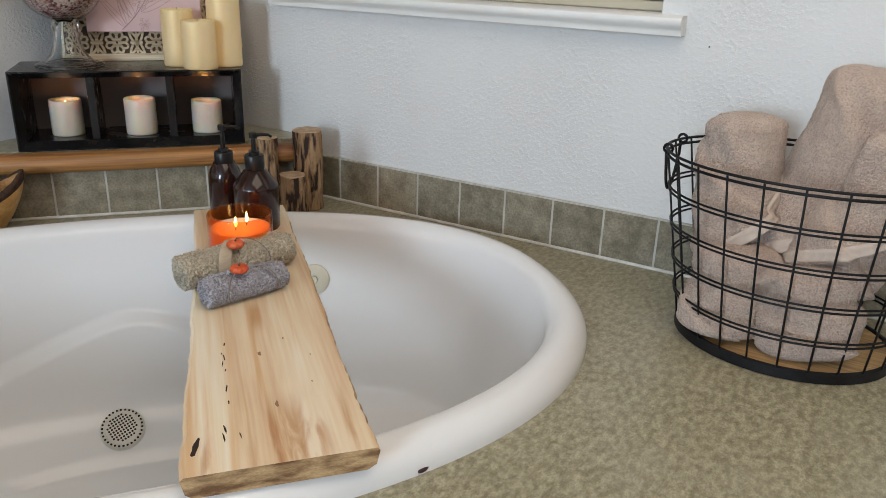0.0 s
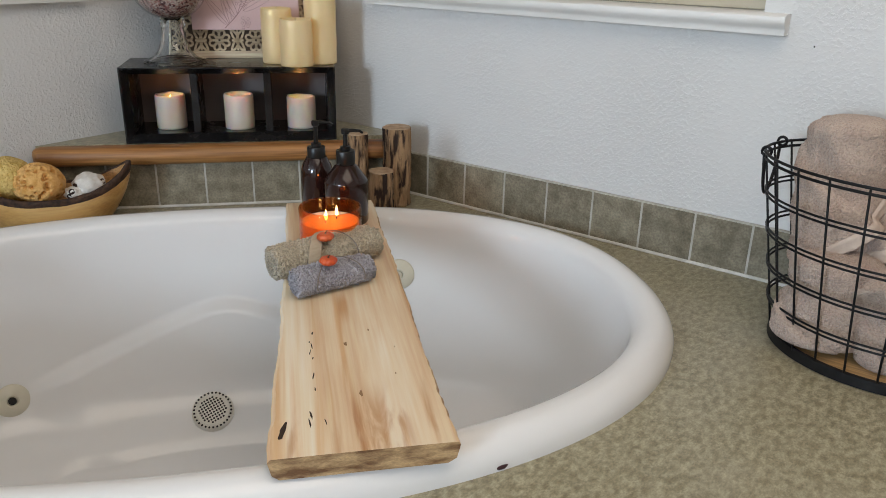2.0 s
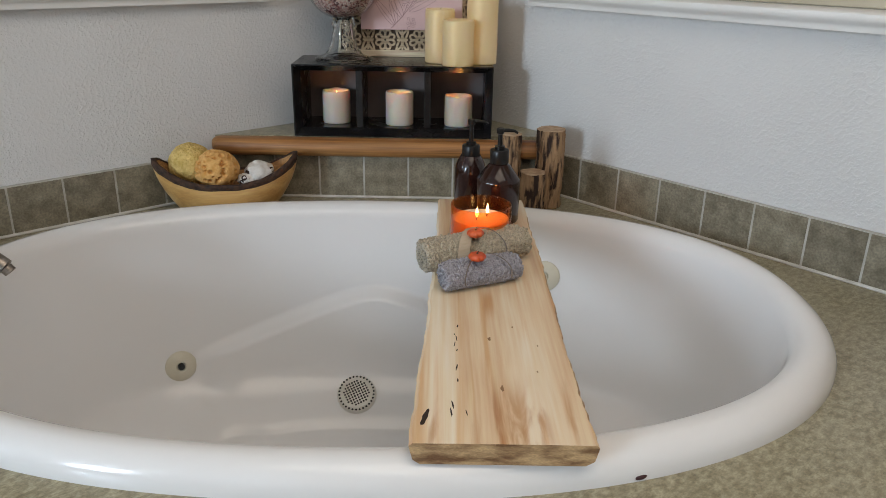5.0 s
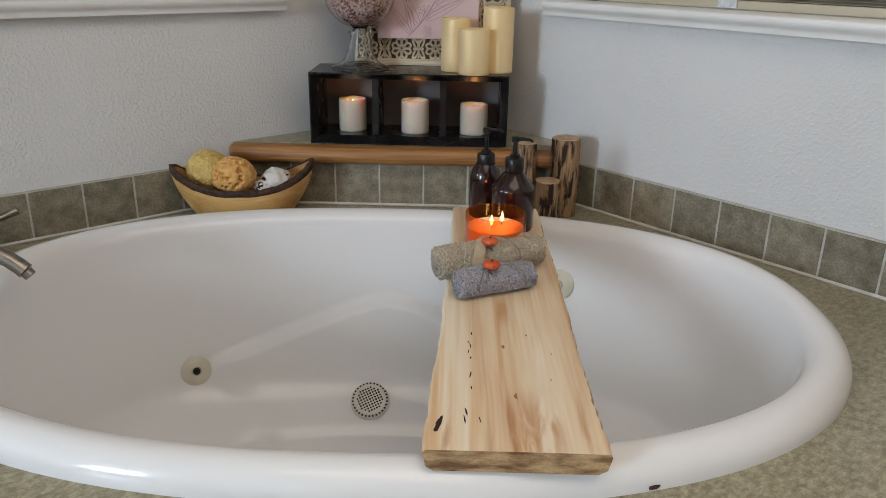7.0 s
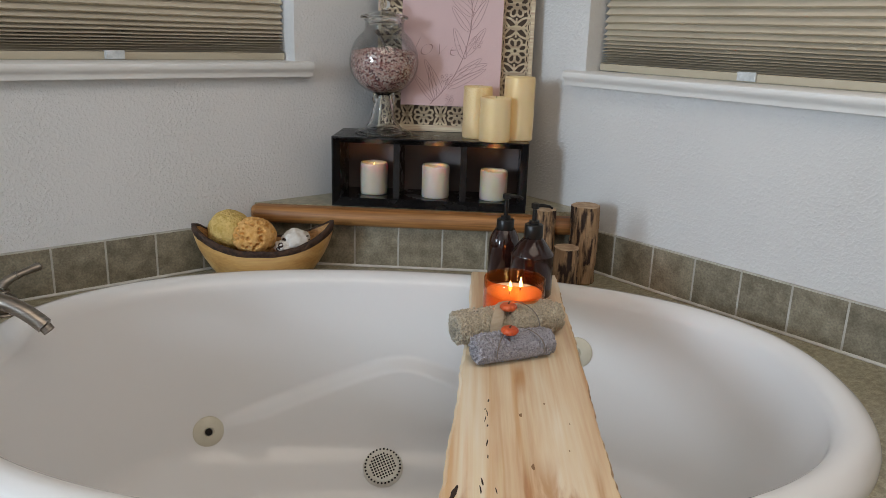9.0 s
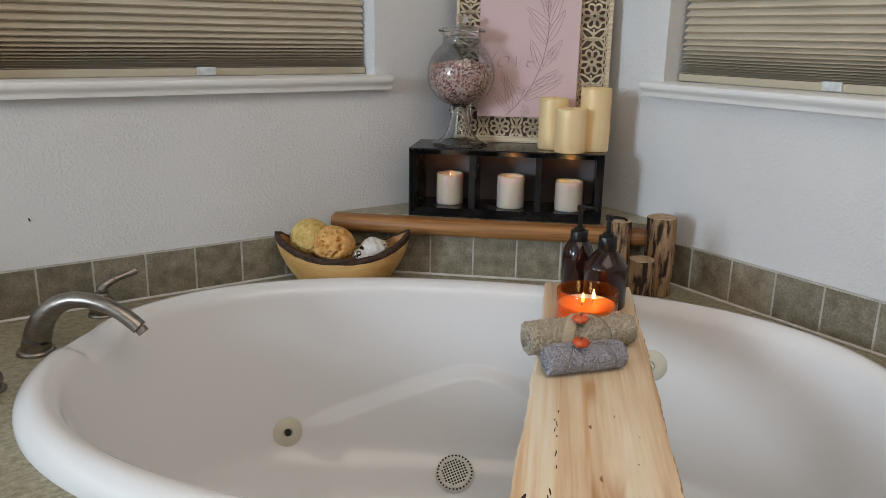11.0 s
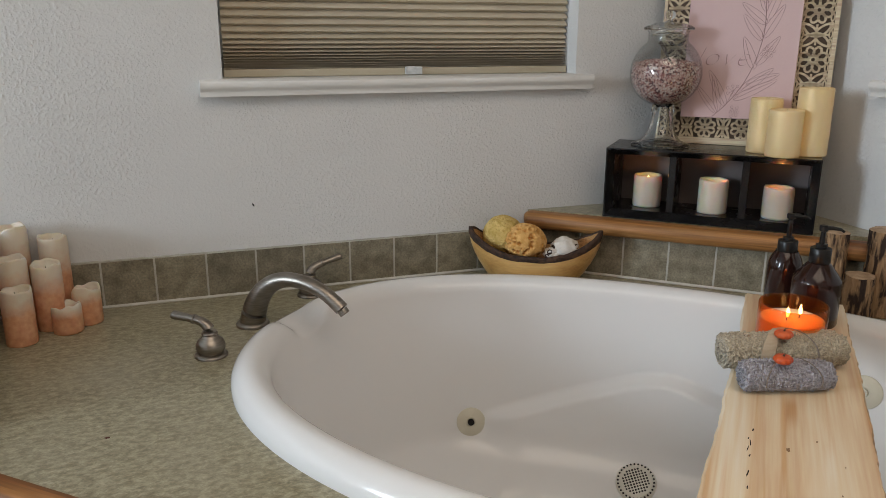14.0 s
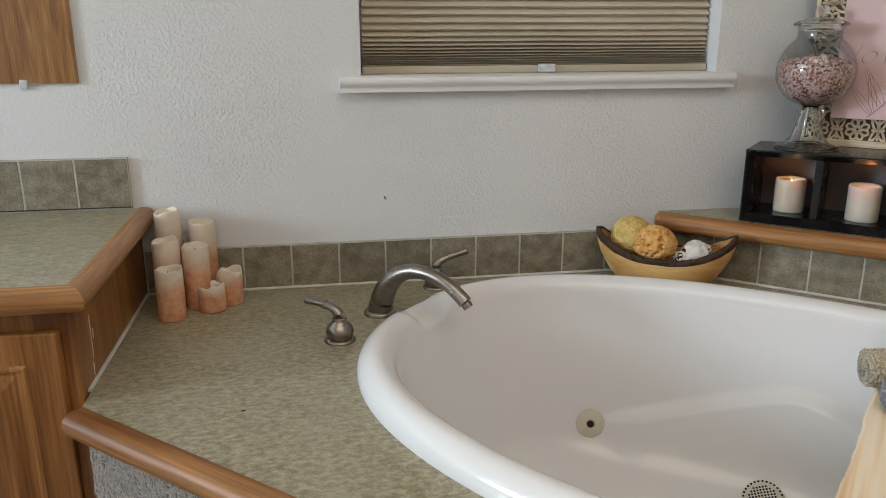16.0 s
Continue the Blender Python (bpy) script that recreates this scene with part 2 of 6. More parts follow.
# ---------------------------------------------------------------- room
FLOOR_Z, CEIL_Z, WEST, SOUTH = -0.5, 1.9, -6.2, -3.3
DECK_V = -1.684                                   # the deck's diagonal front
WIN_Z0, WIN_Z1 = 0.479, 1.45
NB0, NB1 = -1.392, -0.538                         # north window opening, along x
EA0, EA1 = -1.335, -0.462                         # east window opening, along y


def wall(name, boxes, label):
    bm = bmesh.new()
    for lo, hi in boxes:
        box(bm, lo, hi)
    return tagged(part(name, bm, PAINT), label, "wall", kind="structure")


T = 0.16
wall("wall_north", [((WEST, 0, FLOOR_Z), (NB0, T, CEIL_Z)), ((NB1, 0, FLOOR_Z), (T, T, CEIL_Z)),
                    ((NB0, 0, FLOOR_Z), (NB1, T, WIN_Z0)), ((NB0, 0, WIN_Z1), (NB1, T, CEIL_Z))],
     "white orange-peel textured wall with a window over the tub")
wall("wall_east", [((0, SOUTH, FLOOR_Z), (T, EA0, CEIL_Z)), ((0, EA1, FLOOR_Z), (T, 0, CEIL_Z)),
                   ((0, EA0, FLOOR_Z), (T, EA1, WIN_Z0)), ((0, EA0, WIN_Z1), (T, EA1, CEIL_Z))],
     "white orange-peel textured wall with a window beside the tub")
wall("wall_south", [((WEST, SOUTH - T, FLOOR_Z), (T, SOUTH, CEIL_Z))], "plain white textured wall behind the tub area")
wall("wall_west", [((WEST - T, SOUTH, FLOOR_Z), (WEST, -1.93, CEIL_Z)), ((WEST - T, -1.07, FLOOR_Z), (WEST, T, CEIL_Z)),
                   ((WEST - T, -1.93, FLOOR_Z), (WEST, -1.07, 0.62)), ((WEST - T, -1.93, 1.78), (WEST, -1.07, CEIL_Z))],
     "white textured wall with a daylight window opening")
tagged(part("ceiling", cube_bm((WEST - T, SOUTH - T, CEIL_Z), (T, T, CEIL_Z + 0.1)), CEIL), "plain white painted ceiling", "ceiling", kind="structure")
tagged(part("floor", cube_bm((WEST - T, SOUTH - T, FLOOR_Z - 0.1), (T, T, FLOOR_Z)), CARPET), "beige cut pile carpet floor", "floor", kind="structure")

# ---------------------------------------------------------------- tub
TUB_V, TUB_A, TUB_B = -1.080, 0.754, 0.499        # centre on the diagonal, outer half length and half width


def oval(a, b, t, n=2.28):
    c, s = math.cos(t), math.sin(t)
    k = (abs(c / a) ** n + abs(s / b) ** n) ** (-1 / n)
    return k * c, k * s


def smooth(e0, e1, x):
    x = min(1, max(0, (x - e0) / (e1 - e0)))
    return x * x * (3 - 2 * x)


def ridge_height(t):
    """Height of the moulded arm line along the far wall, by angle."""
    d = (math.degrees(t) - 90 + 180) % 360 - 180
    d -= 3
    return -0.150 - 0.0029 * (math.sqrt(d * d + 64) - 8)


def tub_point(t, k):
    """Skin of the well below the rim: k from 0 (rim) to 1 (floor edge)."""
    z = 0.012 - 0.43 * k
    shrink = 0.93 - 0.15 * k - 0.20 * smooth(0.70, 1.04, k) ** 1.6
    deg = math.degrees(t)
    step = 0.030 * (1 - smooth(ridge_height(t) - 0.015, ridge_height(t) + 0.011, z))
    step *= (1 - smooth(42, 54, deg - 93)) * (1 - smooth(16, 50, 93 - deg)) * smooth(0.0, 0.2, math.sin(t))
    x, y = oval(TUB_A - 0.066, TUB_B - 0.066, t)
    r = math.hypot(x, y)
    f = (r * shrink / 0.93 - step) / r
    return x * f, y * f, z


def build_tub():
    base = thing("bathtub", uv(-0.009, TUB_V), "white oval acrylic drop-in whirlpool bathtub, empty", "bathtub")
    n = 300
    ts = [math.tau * i / n for i in range(n)]
    bm = bmesh.new()
    rings = []
    # rolled rim: outer foot, round over the top, down inside
    rim = [(0.0, 0.0), (0.0, 0.012), (0.004, 0.023), (0.012, 0.033), (0.024, 0.040), (0.036, 0.0415), (0.048, 0.038), (0.057, 0.031), (0.063, 0.022)]
    for inset, z in rim:
        ring = []
        for t in ts:
            x, y = oval(TUB_A - inset, TUB_B - inset, t)
            # dip of the rim where the spout crosses
            dip = math.exp(-((math.degrees(t) - 178.7) / 4.6) ** 4)
            ring.append((x, y, z - 0.032 * dip * smooth(0.0, 0.034, inset) * smooth(-0.002, 0.03, z)))
        rings.append(ring)
    for j in range(0, 121):
        k = j / 120
        ring = [tub_point(t, k) for t in ts]
        if j < 18:
            ring = [(x, y, z - 0.020 * math.exp(-((math.degrees(t) - 178.7) / 4.6) ** 4) * (1 - j / 18)) for (x, y, z), t in zip(ring, ts)]
        rings.append(ring)
    last = rings[-1]
    for q in (0.9, 0.7, 0.4, 0.1):
        rings.append([(x * q, y * q, z - 0.012 * (1 - q)) for x, y, z in last])
    grid_faces(bm, rings, True, False, True)
    bmesh.ops.recalc_face_normals(bm, faces=bm.faces)
    part("shell", bm, ACRYLIC, base, smooth=True)
    return base


TUB = build_tub()


def build_deck():
    """The laminate deck round the tub: one sheet with an oval opening."""
    f0, f1 = DIAG @ Vector((-2, DECK_V, 0)), DIAG @ Vector((2, DECK_V, 0))

    def front(x=None, y=None):
        k = (x - f0.x) / (f1.x - f0.x) if y is None else (y - f0.y) / (f1.y - f0.y)
        p = f0.lerp(f1, k)
        return (p.x, p.y)

    bend = DIAG @ Vector((0.30, DECK_V, 0))
    poly = [(-1.893, -0.012), (-0.012, -0.012), (-0.012, -2.7), (bend.x, -2.7), (bend.x, bend.y), front(x=-1.893)]
    c = DIAG @ Vector((-0.009, TUB_V, 0))
    angles = sorted([math.tau * i / 160 for i in range(160)] + [math.atan2(y - c.y, x - c.x) % math.tau for x, y in poly])
    inner, outer = [], []
    for a in angles:
        d = Vector((math.cos(a), math.sin(a)))
        x, y = oval(TUB_A - 0.03, TUB_B - 0.03, a + radians(42))
        p = DIAG @ Vector((x - 0.009, y + TUB_V, 0))
        inner.append((p.x, p.y))
        best = 9
        for (x0, y0), (x1, y1) in zip(poly, poly[1:] + poly[:1]):
            ex, ey = x1 - x0, y1 - y0
            den = d.x * ey - d.y * ex
            if abs(den) < 1e-9:
                continue
            s = ((x0 - c.x) * ey - (y0 - c.y) * ex) / den
            w = ((x0 - c.x) * d.y - (y0 - c.y) * d.x) / den
            if s > 0 and -1e-6 <= w <= 1 + 1e-6:
                best = min(best, s)
        outer.append((c.x + d.x * best, c.y + d.y * best))
    bm = bmesh.new()
    rings = [[(x, y, -0.03) for x, y in inner], [(x, y, 0) for x, y in inner], [(x, y, 0) for x, y in outer], [(x, y, -0.03) for x, y in outer]]
    grid_faces(bm, rings)
    bmesh.ops.recalc_face_normals(bm, faces=bm.faces)
    tagged(part("deck", bm, LAM), "mottled sage-grey laminate tub deck surround", "tub deck", kind="structure")
    # oak nosing on the diagonal front, with a dark joint behind it
    L0, L1 = -0.972, 0.30
    prof = [(-0.0015, 0.0015), (-0.022, 0.003), (-0.032, 0.0), (-0.038, -0.008), (-0.041, -0.019), (-0.038, -0.030), (-0.032, -0.037), (-0.02, -0.040), (-0.0015, -0.040)]
    bm = bmesh.new()
    grid_faces(bm, [[(u, y, z) for y, z in prof] for u in (L0, L1)], True, True, True)
    bmesh.ops.recalc_face_normals(bm, faces=bm.faces)
    tagged(part("deck_nosing", bm, OAK, smooth="auto", m=uv(0, DECK_V)), "rounded oak nosing along the deck edge", "trim", kind="structure")
    bm = bmesh.new()
    grid_faces(bm, [[(u, y, z) for y, z in prof] for u in (-0.012, -2.7 * -1 + bend.y)], True, True, True)
    bmesh.ops.recalc_face_normals(bm, faces=bm.faces)
    turned = Matrix.Translation((bend.x, bend.y, 0)) @ Matrix.Rotation(radians(-90), 4, "Z")
    tagged(part("deck_nosing", bm, OAK, smooth="auto", m=turned), "rounded oak nosing along the deck edge", "trim", kind="structure")
    tagged(part("deck_apron", cube_bm((0, -0.004, FLOOR_Z), (2.7 + bend.y, 0.03, -0.041)), CARPET, m=turned), "tub surround front covered in beige carpet", "tub surround", kind="structure")
    bm = bmesh.new()
    nx, nz = 160, 30
    rows = [[(L0 + 0.01 + (L1 - L0 - 0.02) * i / nx, -0.006 + 0.007 * noise.noise((i * 0.9, k * 1.1, 0)), FLOOR_Z + (0.459) * k / nz) for i in range(nx + 1)] for k in range(nz + 1)]
    grid_faces(bm, rows, False)
    grid_faces(bm, [[(x, 0.03, z) for x, y, z in rows[0]], [(x, 0.03, z) for x, y, z in rows[-1]]], False)
    tagged(part("deck_apron", bm, CARPET, smooth=True, m=uv(0, DECK_V)), "tub surround front covered in beige carpet", "tub surround", kind="structure")


build_deck()

# ---------------------------------------------------------------- window sills and blinds
BLIND = surface("pleated_fabric", (0.55, 0.485, 0.375), (0.63, 0.56, 0.44), 6, 0.9, 0.1, 400)


def sill(name, m, length):
    prof = [(0.06, 0.0), (-0.030, 0.0), (-0.036, -0.004), (-0.038, -0.011), (-0.035, -0.018), (-0.030, -0.022), (-0.027, -0.027), (-0.027, -0.035), (0.0, -0.035), (0.0, -0.001), (0.06, -0.001)]
    bm = bmesh.new()
    grid_faces(bm, [[(x, y, z) for y, z in prof] for x in (0, length)], True, True, True)
    bmesh.ops.recalc_face_normals(bm, faces=bm.faces)
    return tagged(part(name, bm, TRIM, smooth="auto", m=m), "white painted moulded window sill", "window sill", kind="structure")


sill("sill_1", Matrix.Translation((-1.441, -0.001, 0.4870)), 0.937)
EAST = Matrix.Rotation(radians(-90), 4, "Z")
sill("sill_2", Matrix.Translation((-0.001, -0.422, 0.487)) @ EAST, 0.959)


def window_unit(name, m, w):
    """Frame and glass behind the blind; local x along the wall, y outward."""
    h = WIN_Z1 - WIN_Z0 - 0.009
    base = thing(name, m, "white framed window behind a closed blind", "window", kind="structure")
    for lo, hi in (((0, 0, 0), (w, 0.04, 0.04)), ((0, 0, h - 0.04), (w, 0.04, h)), ((0, 0, 0.04), (0.04, 0.04, h - 0.04)), ((w - 0.04, 0, 0.04), (w, 0.04, h - 0.04)), ((w / 2 - 0.02, 0.002, 0.04), (w / 2 + 0.02, 0.038, h - 0.04))):
        part("window_frame", cube_bm(lo, hi, 0.003), TRIM, base)
    for a in (0.04, w / 2 + 0.02):
        g = part("pane", cube_bm((a, 0.018, 0.04), (a + w / 2 - 0.06, 0.022, h - 0.04)), GLASS, base)
        g.visible_shadow = False


def blind(m, w, tab):
    """Pleated shade: folds packed at the bottom rail, open above."""
    base = thing("window_blind", m, "beige pleated cellular blind, fully lowered to the sill", "blind")
    part("bottom_rail", cube_bm((0, -0.014, 0), (w, 0.012, 0.017), 0.002), RAIL, base, "beige metal bottom rail")
    z, pts, k = 0.0175, [], 0
    while z < WIN_Z1 - WIN_Z0 - 0.03:
        step = 0.0026 + 0.0062 * smooth(0.0, 1.0, (z - 0.022) / 0.10)
        pts.append((-0.012 if k % 2 else 0.004 + 0.010 * (1 - smooth(0.0, 1.0, (z - 0.022) / 0.07)), z))
        z += step * (1.5 if k % 2 else 0.5)
        k += 1
    bm = bmesh.new()
    n = 12
    rows = [[(0.002 + (w - 0.004) * i / n, y + 0.0007 * noise.noise((i * 0.8, z * 40, 2)), z + 0.0012 * noise.noise((i * 0.5, z * 9, 5))) for i in range(n + 1)] for y, z in pts]
    grid_faces(bm, rows, False)
    part("pleats", bm, BLIND, base)
    part("head_rail", cube_bm((0, -0.015, WIN_Z1 - WIN_Z0 - 0.03), (w, 0.015, WIN_Z1 - WIN_Z0 - 0.008), 0.002), RAIL, base)
    part("pull_handle", cube_bm((w * tab, -0.021, 0.001), (w * tab + 0.042, -0.0145, 0.020), 0.0015), CLEAR, base, "clear plastic pull tab")
    return base


def glass(name, c=(1, 1, 1), rough=0.0, ior=1.45):
    mt = bpy.data.materials.new(name)
    mt.use_nodes = True
    b = mt.node_tree.nodes["Principled BSDF"]
    b.inputs["Base Color"].default_value = (*c, 1)
    b.inputs["Roughness"].default_value = rough
    b.inputs["Transmission Weight"].default_value = 1.0
    b.inputs["IOR"].default_value = ior
    return mt


GLASS = glass("window_glass")
CLEAR = surface("clear_plastic", (0.5, 0.52, 0.52), (0.66, 0.68, 0.68), 90, 0.15)
RAIL = surface("beige_rail", (0.46, 0.40, 0.29), (0.52, 0.46, 0.34), 5, 0.4)
window_unit("window_1", Matrix.Translation((NB0, 0.095, WIN_Z0 + 0.008)), NB1 - NB0)
window_unit("window_2", Matrix.Translation((0.095, EA1, WIN_Z0 + 0.008)) @ EAST, EA1 - EA0)
blind(Matrix.Translation((-1.386, 0.058, 0.4880)), 0.845, 0.492)
blind(Matrix.Translation((0.058, EA1 - 0.007, 0.4890)) @ EAST, EA1 - EA0 - 0.014, 0.432)

# small scuffs on the walls
SCUFF_AND_LINE = plain("dark_scuff_and_line", (0.02, 0.018, 0.016), 0.8)
for name, p, r in (("wall_mark", (-1.345, -0.0012, 0.207), (0.0016, 0.0045)), ("wall_mark", (-0.0012, -1.427, 0.436), (0.0016, 0.0018))):
    bm = bmesh.new()
    bmesh.ops.create_icosphere(bm, subdivisions=2, radius=1.0)
    bmesh.ops.scale(bm, vec=(r[0], r[0] * 0.8, r[1]), verts=bm.verts)
    tagged(part(name, bm, SCUFF_AND_LINE, smooth=True, m=Matrix.Translation(p) @ Matrix.Rotation(radians(-25), 4, "Y")), "small dark scuff mark on the white wall", "scuff", kind="structure")


# ---------------------------------------------------------------- oak corner shelf and tiles
V_TILE = -0.448


def tile_mesh(w, h=0.103, d=0.009):
    bm = cube_bm((0.0015, -d, 0), (w - 0.0015, 0, h), 0.0014, 1)
    me = bpy.data.meshes.new("tile")
    bm.to_mesh(me)
    bm.free()
    me.materials.append(TILE)
    return me


TILE_MESHES = {}


def tile(parent, m, w, h=0.103):
    key = (round(w, 4), h)
    if key not in TILE_MESHES:
        TILE_MESHES[key] = tile_mesh(w, h)
    ob = new("tile", TILE_MESHES[key])
    ob.parent = parent
    ob.matrix_basis = m
    return ob


def band(label, m, length, seams, z=0.0, h=0.103, bead=True):
    """A row of tiles along local x, set in a grout bed against the wall (local y = 0)."""
    g = part("backsplash", cube_bm((0, -0.0082, z - 0.002), (length, 0.0, z + h + 0.003)), GROUT, m=m)
    tagged(g, label, "backsplash", kind="structure")
    edges = [0.0] + [s for s in seams if 0.01 < s < length - 0.01] + [length]
    for a, b in zip(edges, edges[1:]):
        tile(g, Matrix.Translation((a, 0, z + 0.001)), b - a, h)
    # with bead False the foot gets a thin dark line, no caulk
    bm = bmesh.new()
    tube(bm, [(0, -0.010, z + 0.002), (length, -0.010, z + 0.002)], 0.004 if bead else 0.0012, 6)
    part("caulk_bead", bm, CAULK if bead else SCUFF_AND_LINE, g, "caulk bead or thin dark line along the tile foot")
    return g


# north and east bands run to the diagonal band in the corner
X_NORTH, Y_EAST = -0.655, -0.535                  # where the diagonal meets the two walls
x0 = -1.893
band("row of square sage-brown ceramic tiles under the north window", Matrix.Translation((x0, -0.001, 0)), X_NORTH + 0.012 - x0, [(-0.908 - 0.1098 * k) - x0 for k in range(10, -4, -1)])
mE = Matrix.Translation((-0.001, Y_EAST + 0.012, 0)) @ EAST
band("row of square sage-brown ceramic tiles along the east wall", mE, 1.72, [0.605 + Y_EAST + 0.012 + 0.1112 * k for k in range(0, 16)])
band("row of square sage-brown ceramic tiles under the corner shelf", uv(-0.424, V_TILE), 0.824, [0.424 - 0.180 + 0.108 * k for k in range(-2, 7)])
bm = bmesh.new()
grid_faces(bm, [[(-0.004, -0.004, z), (X_NORTH + 0.006, -0.004, z), (-0.004, Y_EAST + 0.006, z)] for z in (0.0, 0.105)], True, True, True)
tagged(part("corner_plinth", bm, PAINT), "closed triangular plinth in the corner", "plinth", kind="structure")
SHELF_Z = 0.1485


def corner_shelf():
    base = thing("corner_shelf", Matrix.Translation((0, 0, 0.1065)), "triangular laminate corner shelf with rounded oak nosing", "shelf")
    h = SHELF_Z - 0.1065
    bm = bmesh.new()
    grid_faces(bm, [[(-0.002, -0.002, z), (X_NORTH - 0.003, -0.002, z), (-0.002, Y_EAST - 0.003, z)] for z in (0.001, h - 0.0005)], True, True, True)
    bmesh.ops.recalc_face_normals(bm, faces=bm.faces)
    part("shelf_top", bm, LAM, base, "mottled laminate top")
    prof = []
    for i in range(13):
        a = math.pi * i / 12
        prof.append((-0.016 - 0.019 * math.sin(a), h / 2 + (h / 2) * math.cos(a)))
    prof = [(0.002, h)] + prof + [(0.002, 0.0)]
    bm = bmesh.new()
    rings = []
    # the end on the north side is rounded off
    for i in range(9):
        a = math.pi / 2 * i / 8
        f = math.sin(a)
        rings.append([(-0.436 + 0.022 * (1 - math.cos(a)), 0.002 + (y - 0.002) * f * (1 - 0.0) if y < 0.002 else y, h / 2 + (z - h / 2) * (0.35 + 0.65 * f)) for y, z in prof])
    rings.append([(0.392, y, z) for y, z in prof])
    grid_faces(bm, rings, True, True, True)
    bmesh.ops.recalc_face_normals(bm, faces=bm.faces)
    part("nosing", bm, OAK, base, "rounded oak nosing", smooth="auto", m=uv(0, V_TILE - 0.004))
    return base


corner_shelf()
CUB_TOP = SHELF_Z + 0.170


def cubby():
    w, h, d, t, bv = 0.4745, 0.170, 0.165, 0.016, 0.022
    base = thing("cubby_shelf", uv(-0.0018, -0.441, SHELF_Z), "black-stained wooden three-cubby display shelf holding candles", "shelf")
    for name, lo, hi in (("bottom_panel", (-w / 2, bv, 0), (w / 2, d, t)), ("top_panel", (-w / 2, bv, h - t), (w / 2, d, h)),
                         ("side_panel", (-w / 2, bv, t), (-w / 2 + t, d, h - t)), ("side_panel", (w / 2 - t, bv, t), (w / 2, d, h - t)),
                         ("divider", (-0.074 - t, bv + 0.004, t), (-0.074, d, h - t)), ("divider", (0.074, bv + 0.004, t), (0.074 + t, d, h - t))):
        part(name, cube_bm(lo, hi, 0.001), BLACK, base)
    # an even brown-grey sheet set across the back of the cells
    part("back_panel", cube_bm((-w / 2 + t, d - 0.004, t), (w / 2 - t, d - 0.001, h - t)), CUBBACK, base, "thin brown-grey sheet across the back of the cells")
    # mitred front frame, each rail sloping back into the opening
    x, lip, s = w / 2, 0.003, 0.017
    outer = [(-x, 0), (x, 0), (x, h), (-x, h)]

    def inset(k):
        return [(px + (k if px < 0 else -k), pz + (k if pz < h / 2 else -k)) for px, pz in outer]

    i1, i2 = inset(lip), inset(s)
    for k in range(4):
        j = (k + 1) % 4
        bm = bmesh.new()
        ends = []
        for q in (k, j):
            ends.append([(outer[q][0], 0.0, outer[q][1]), (i1[q][0], 0.0, i1[q][1]), (i2[q][0], bv, i2[q][1]), (outer[q][0], bv, outer[q][1])])
        grid_faces(bm, ends, True, True, True)
        bmesh.ops.recalc_face_normals(bm, faces=bm.faces)
        part("front_rail", bm, BLACK, base, "bevelled black front rail")
    return base


CUBBACK = surface("cubby_back", (0.15, 0.122, 0.115), (0.19, 0.158, 0.148), 5, 0.6)
cubby()


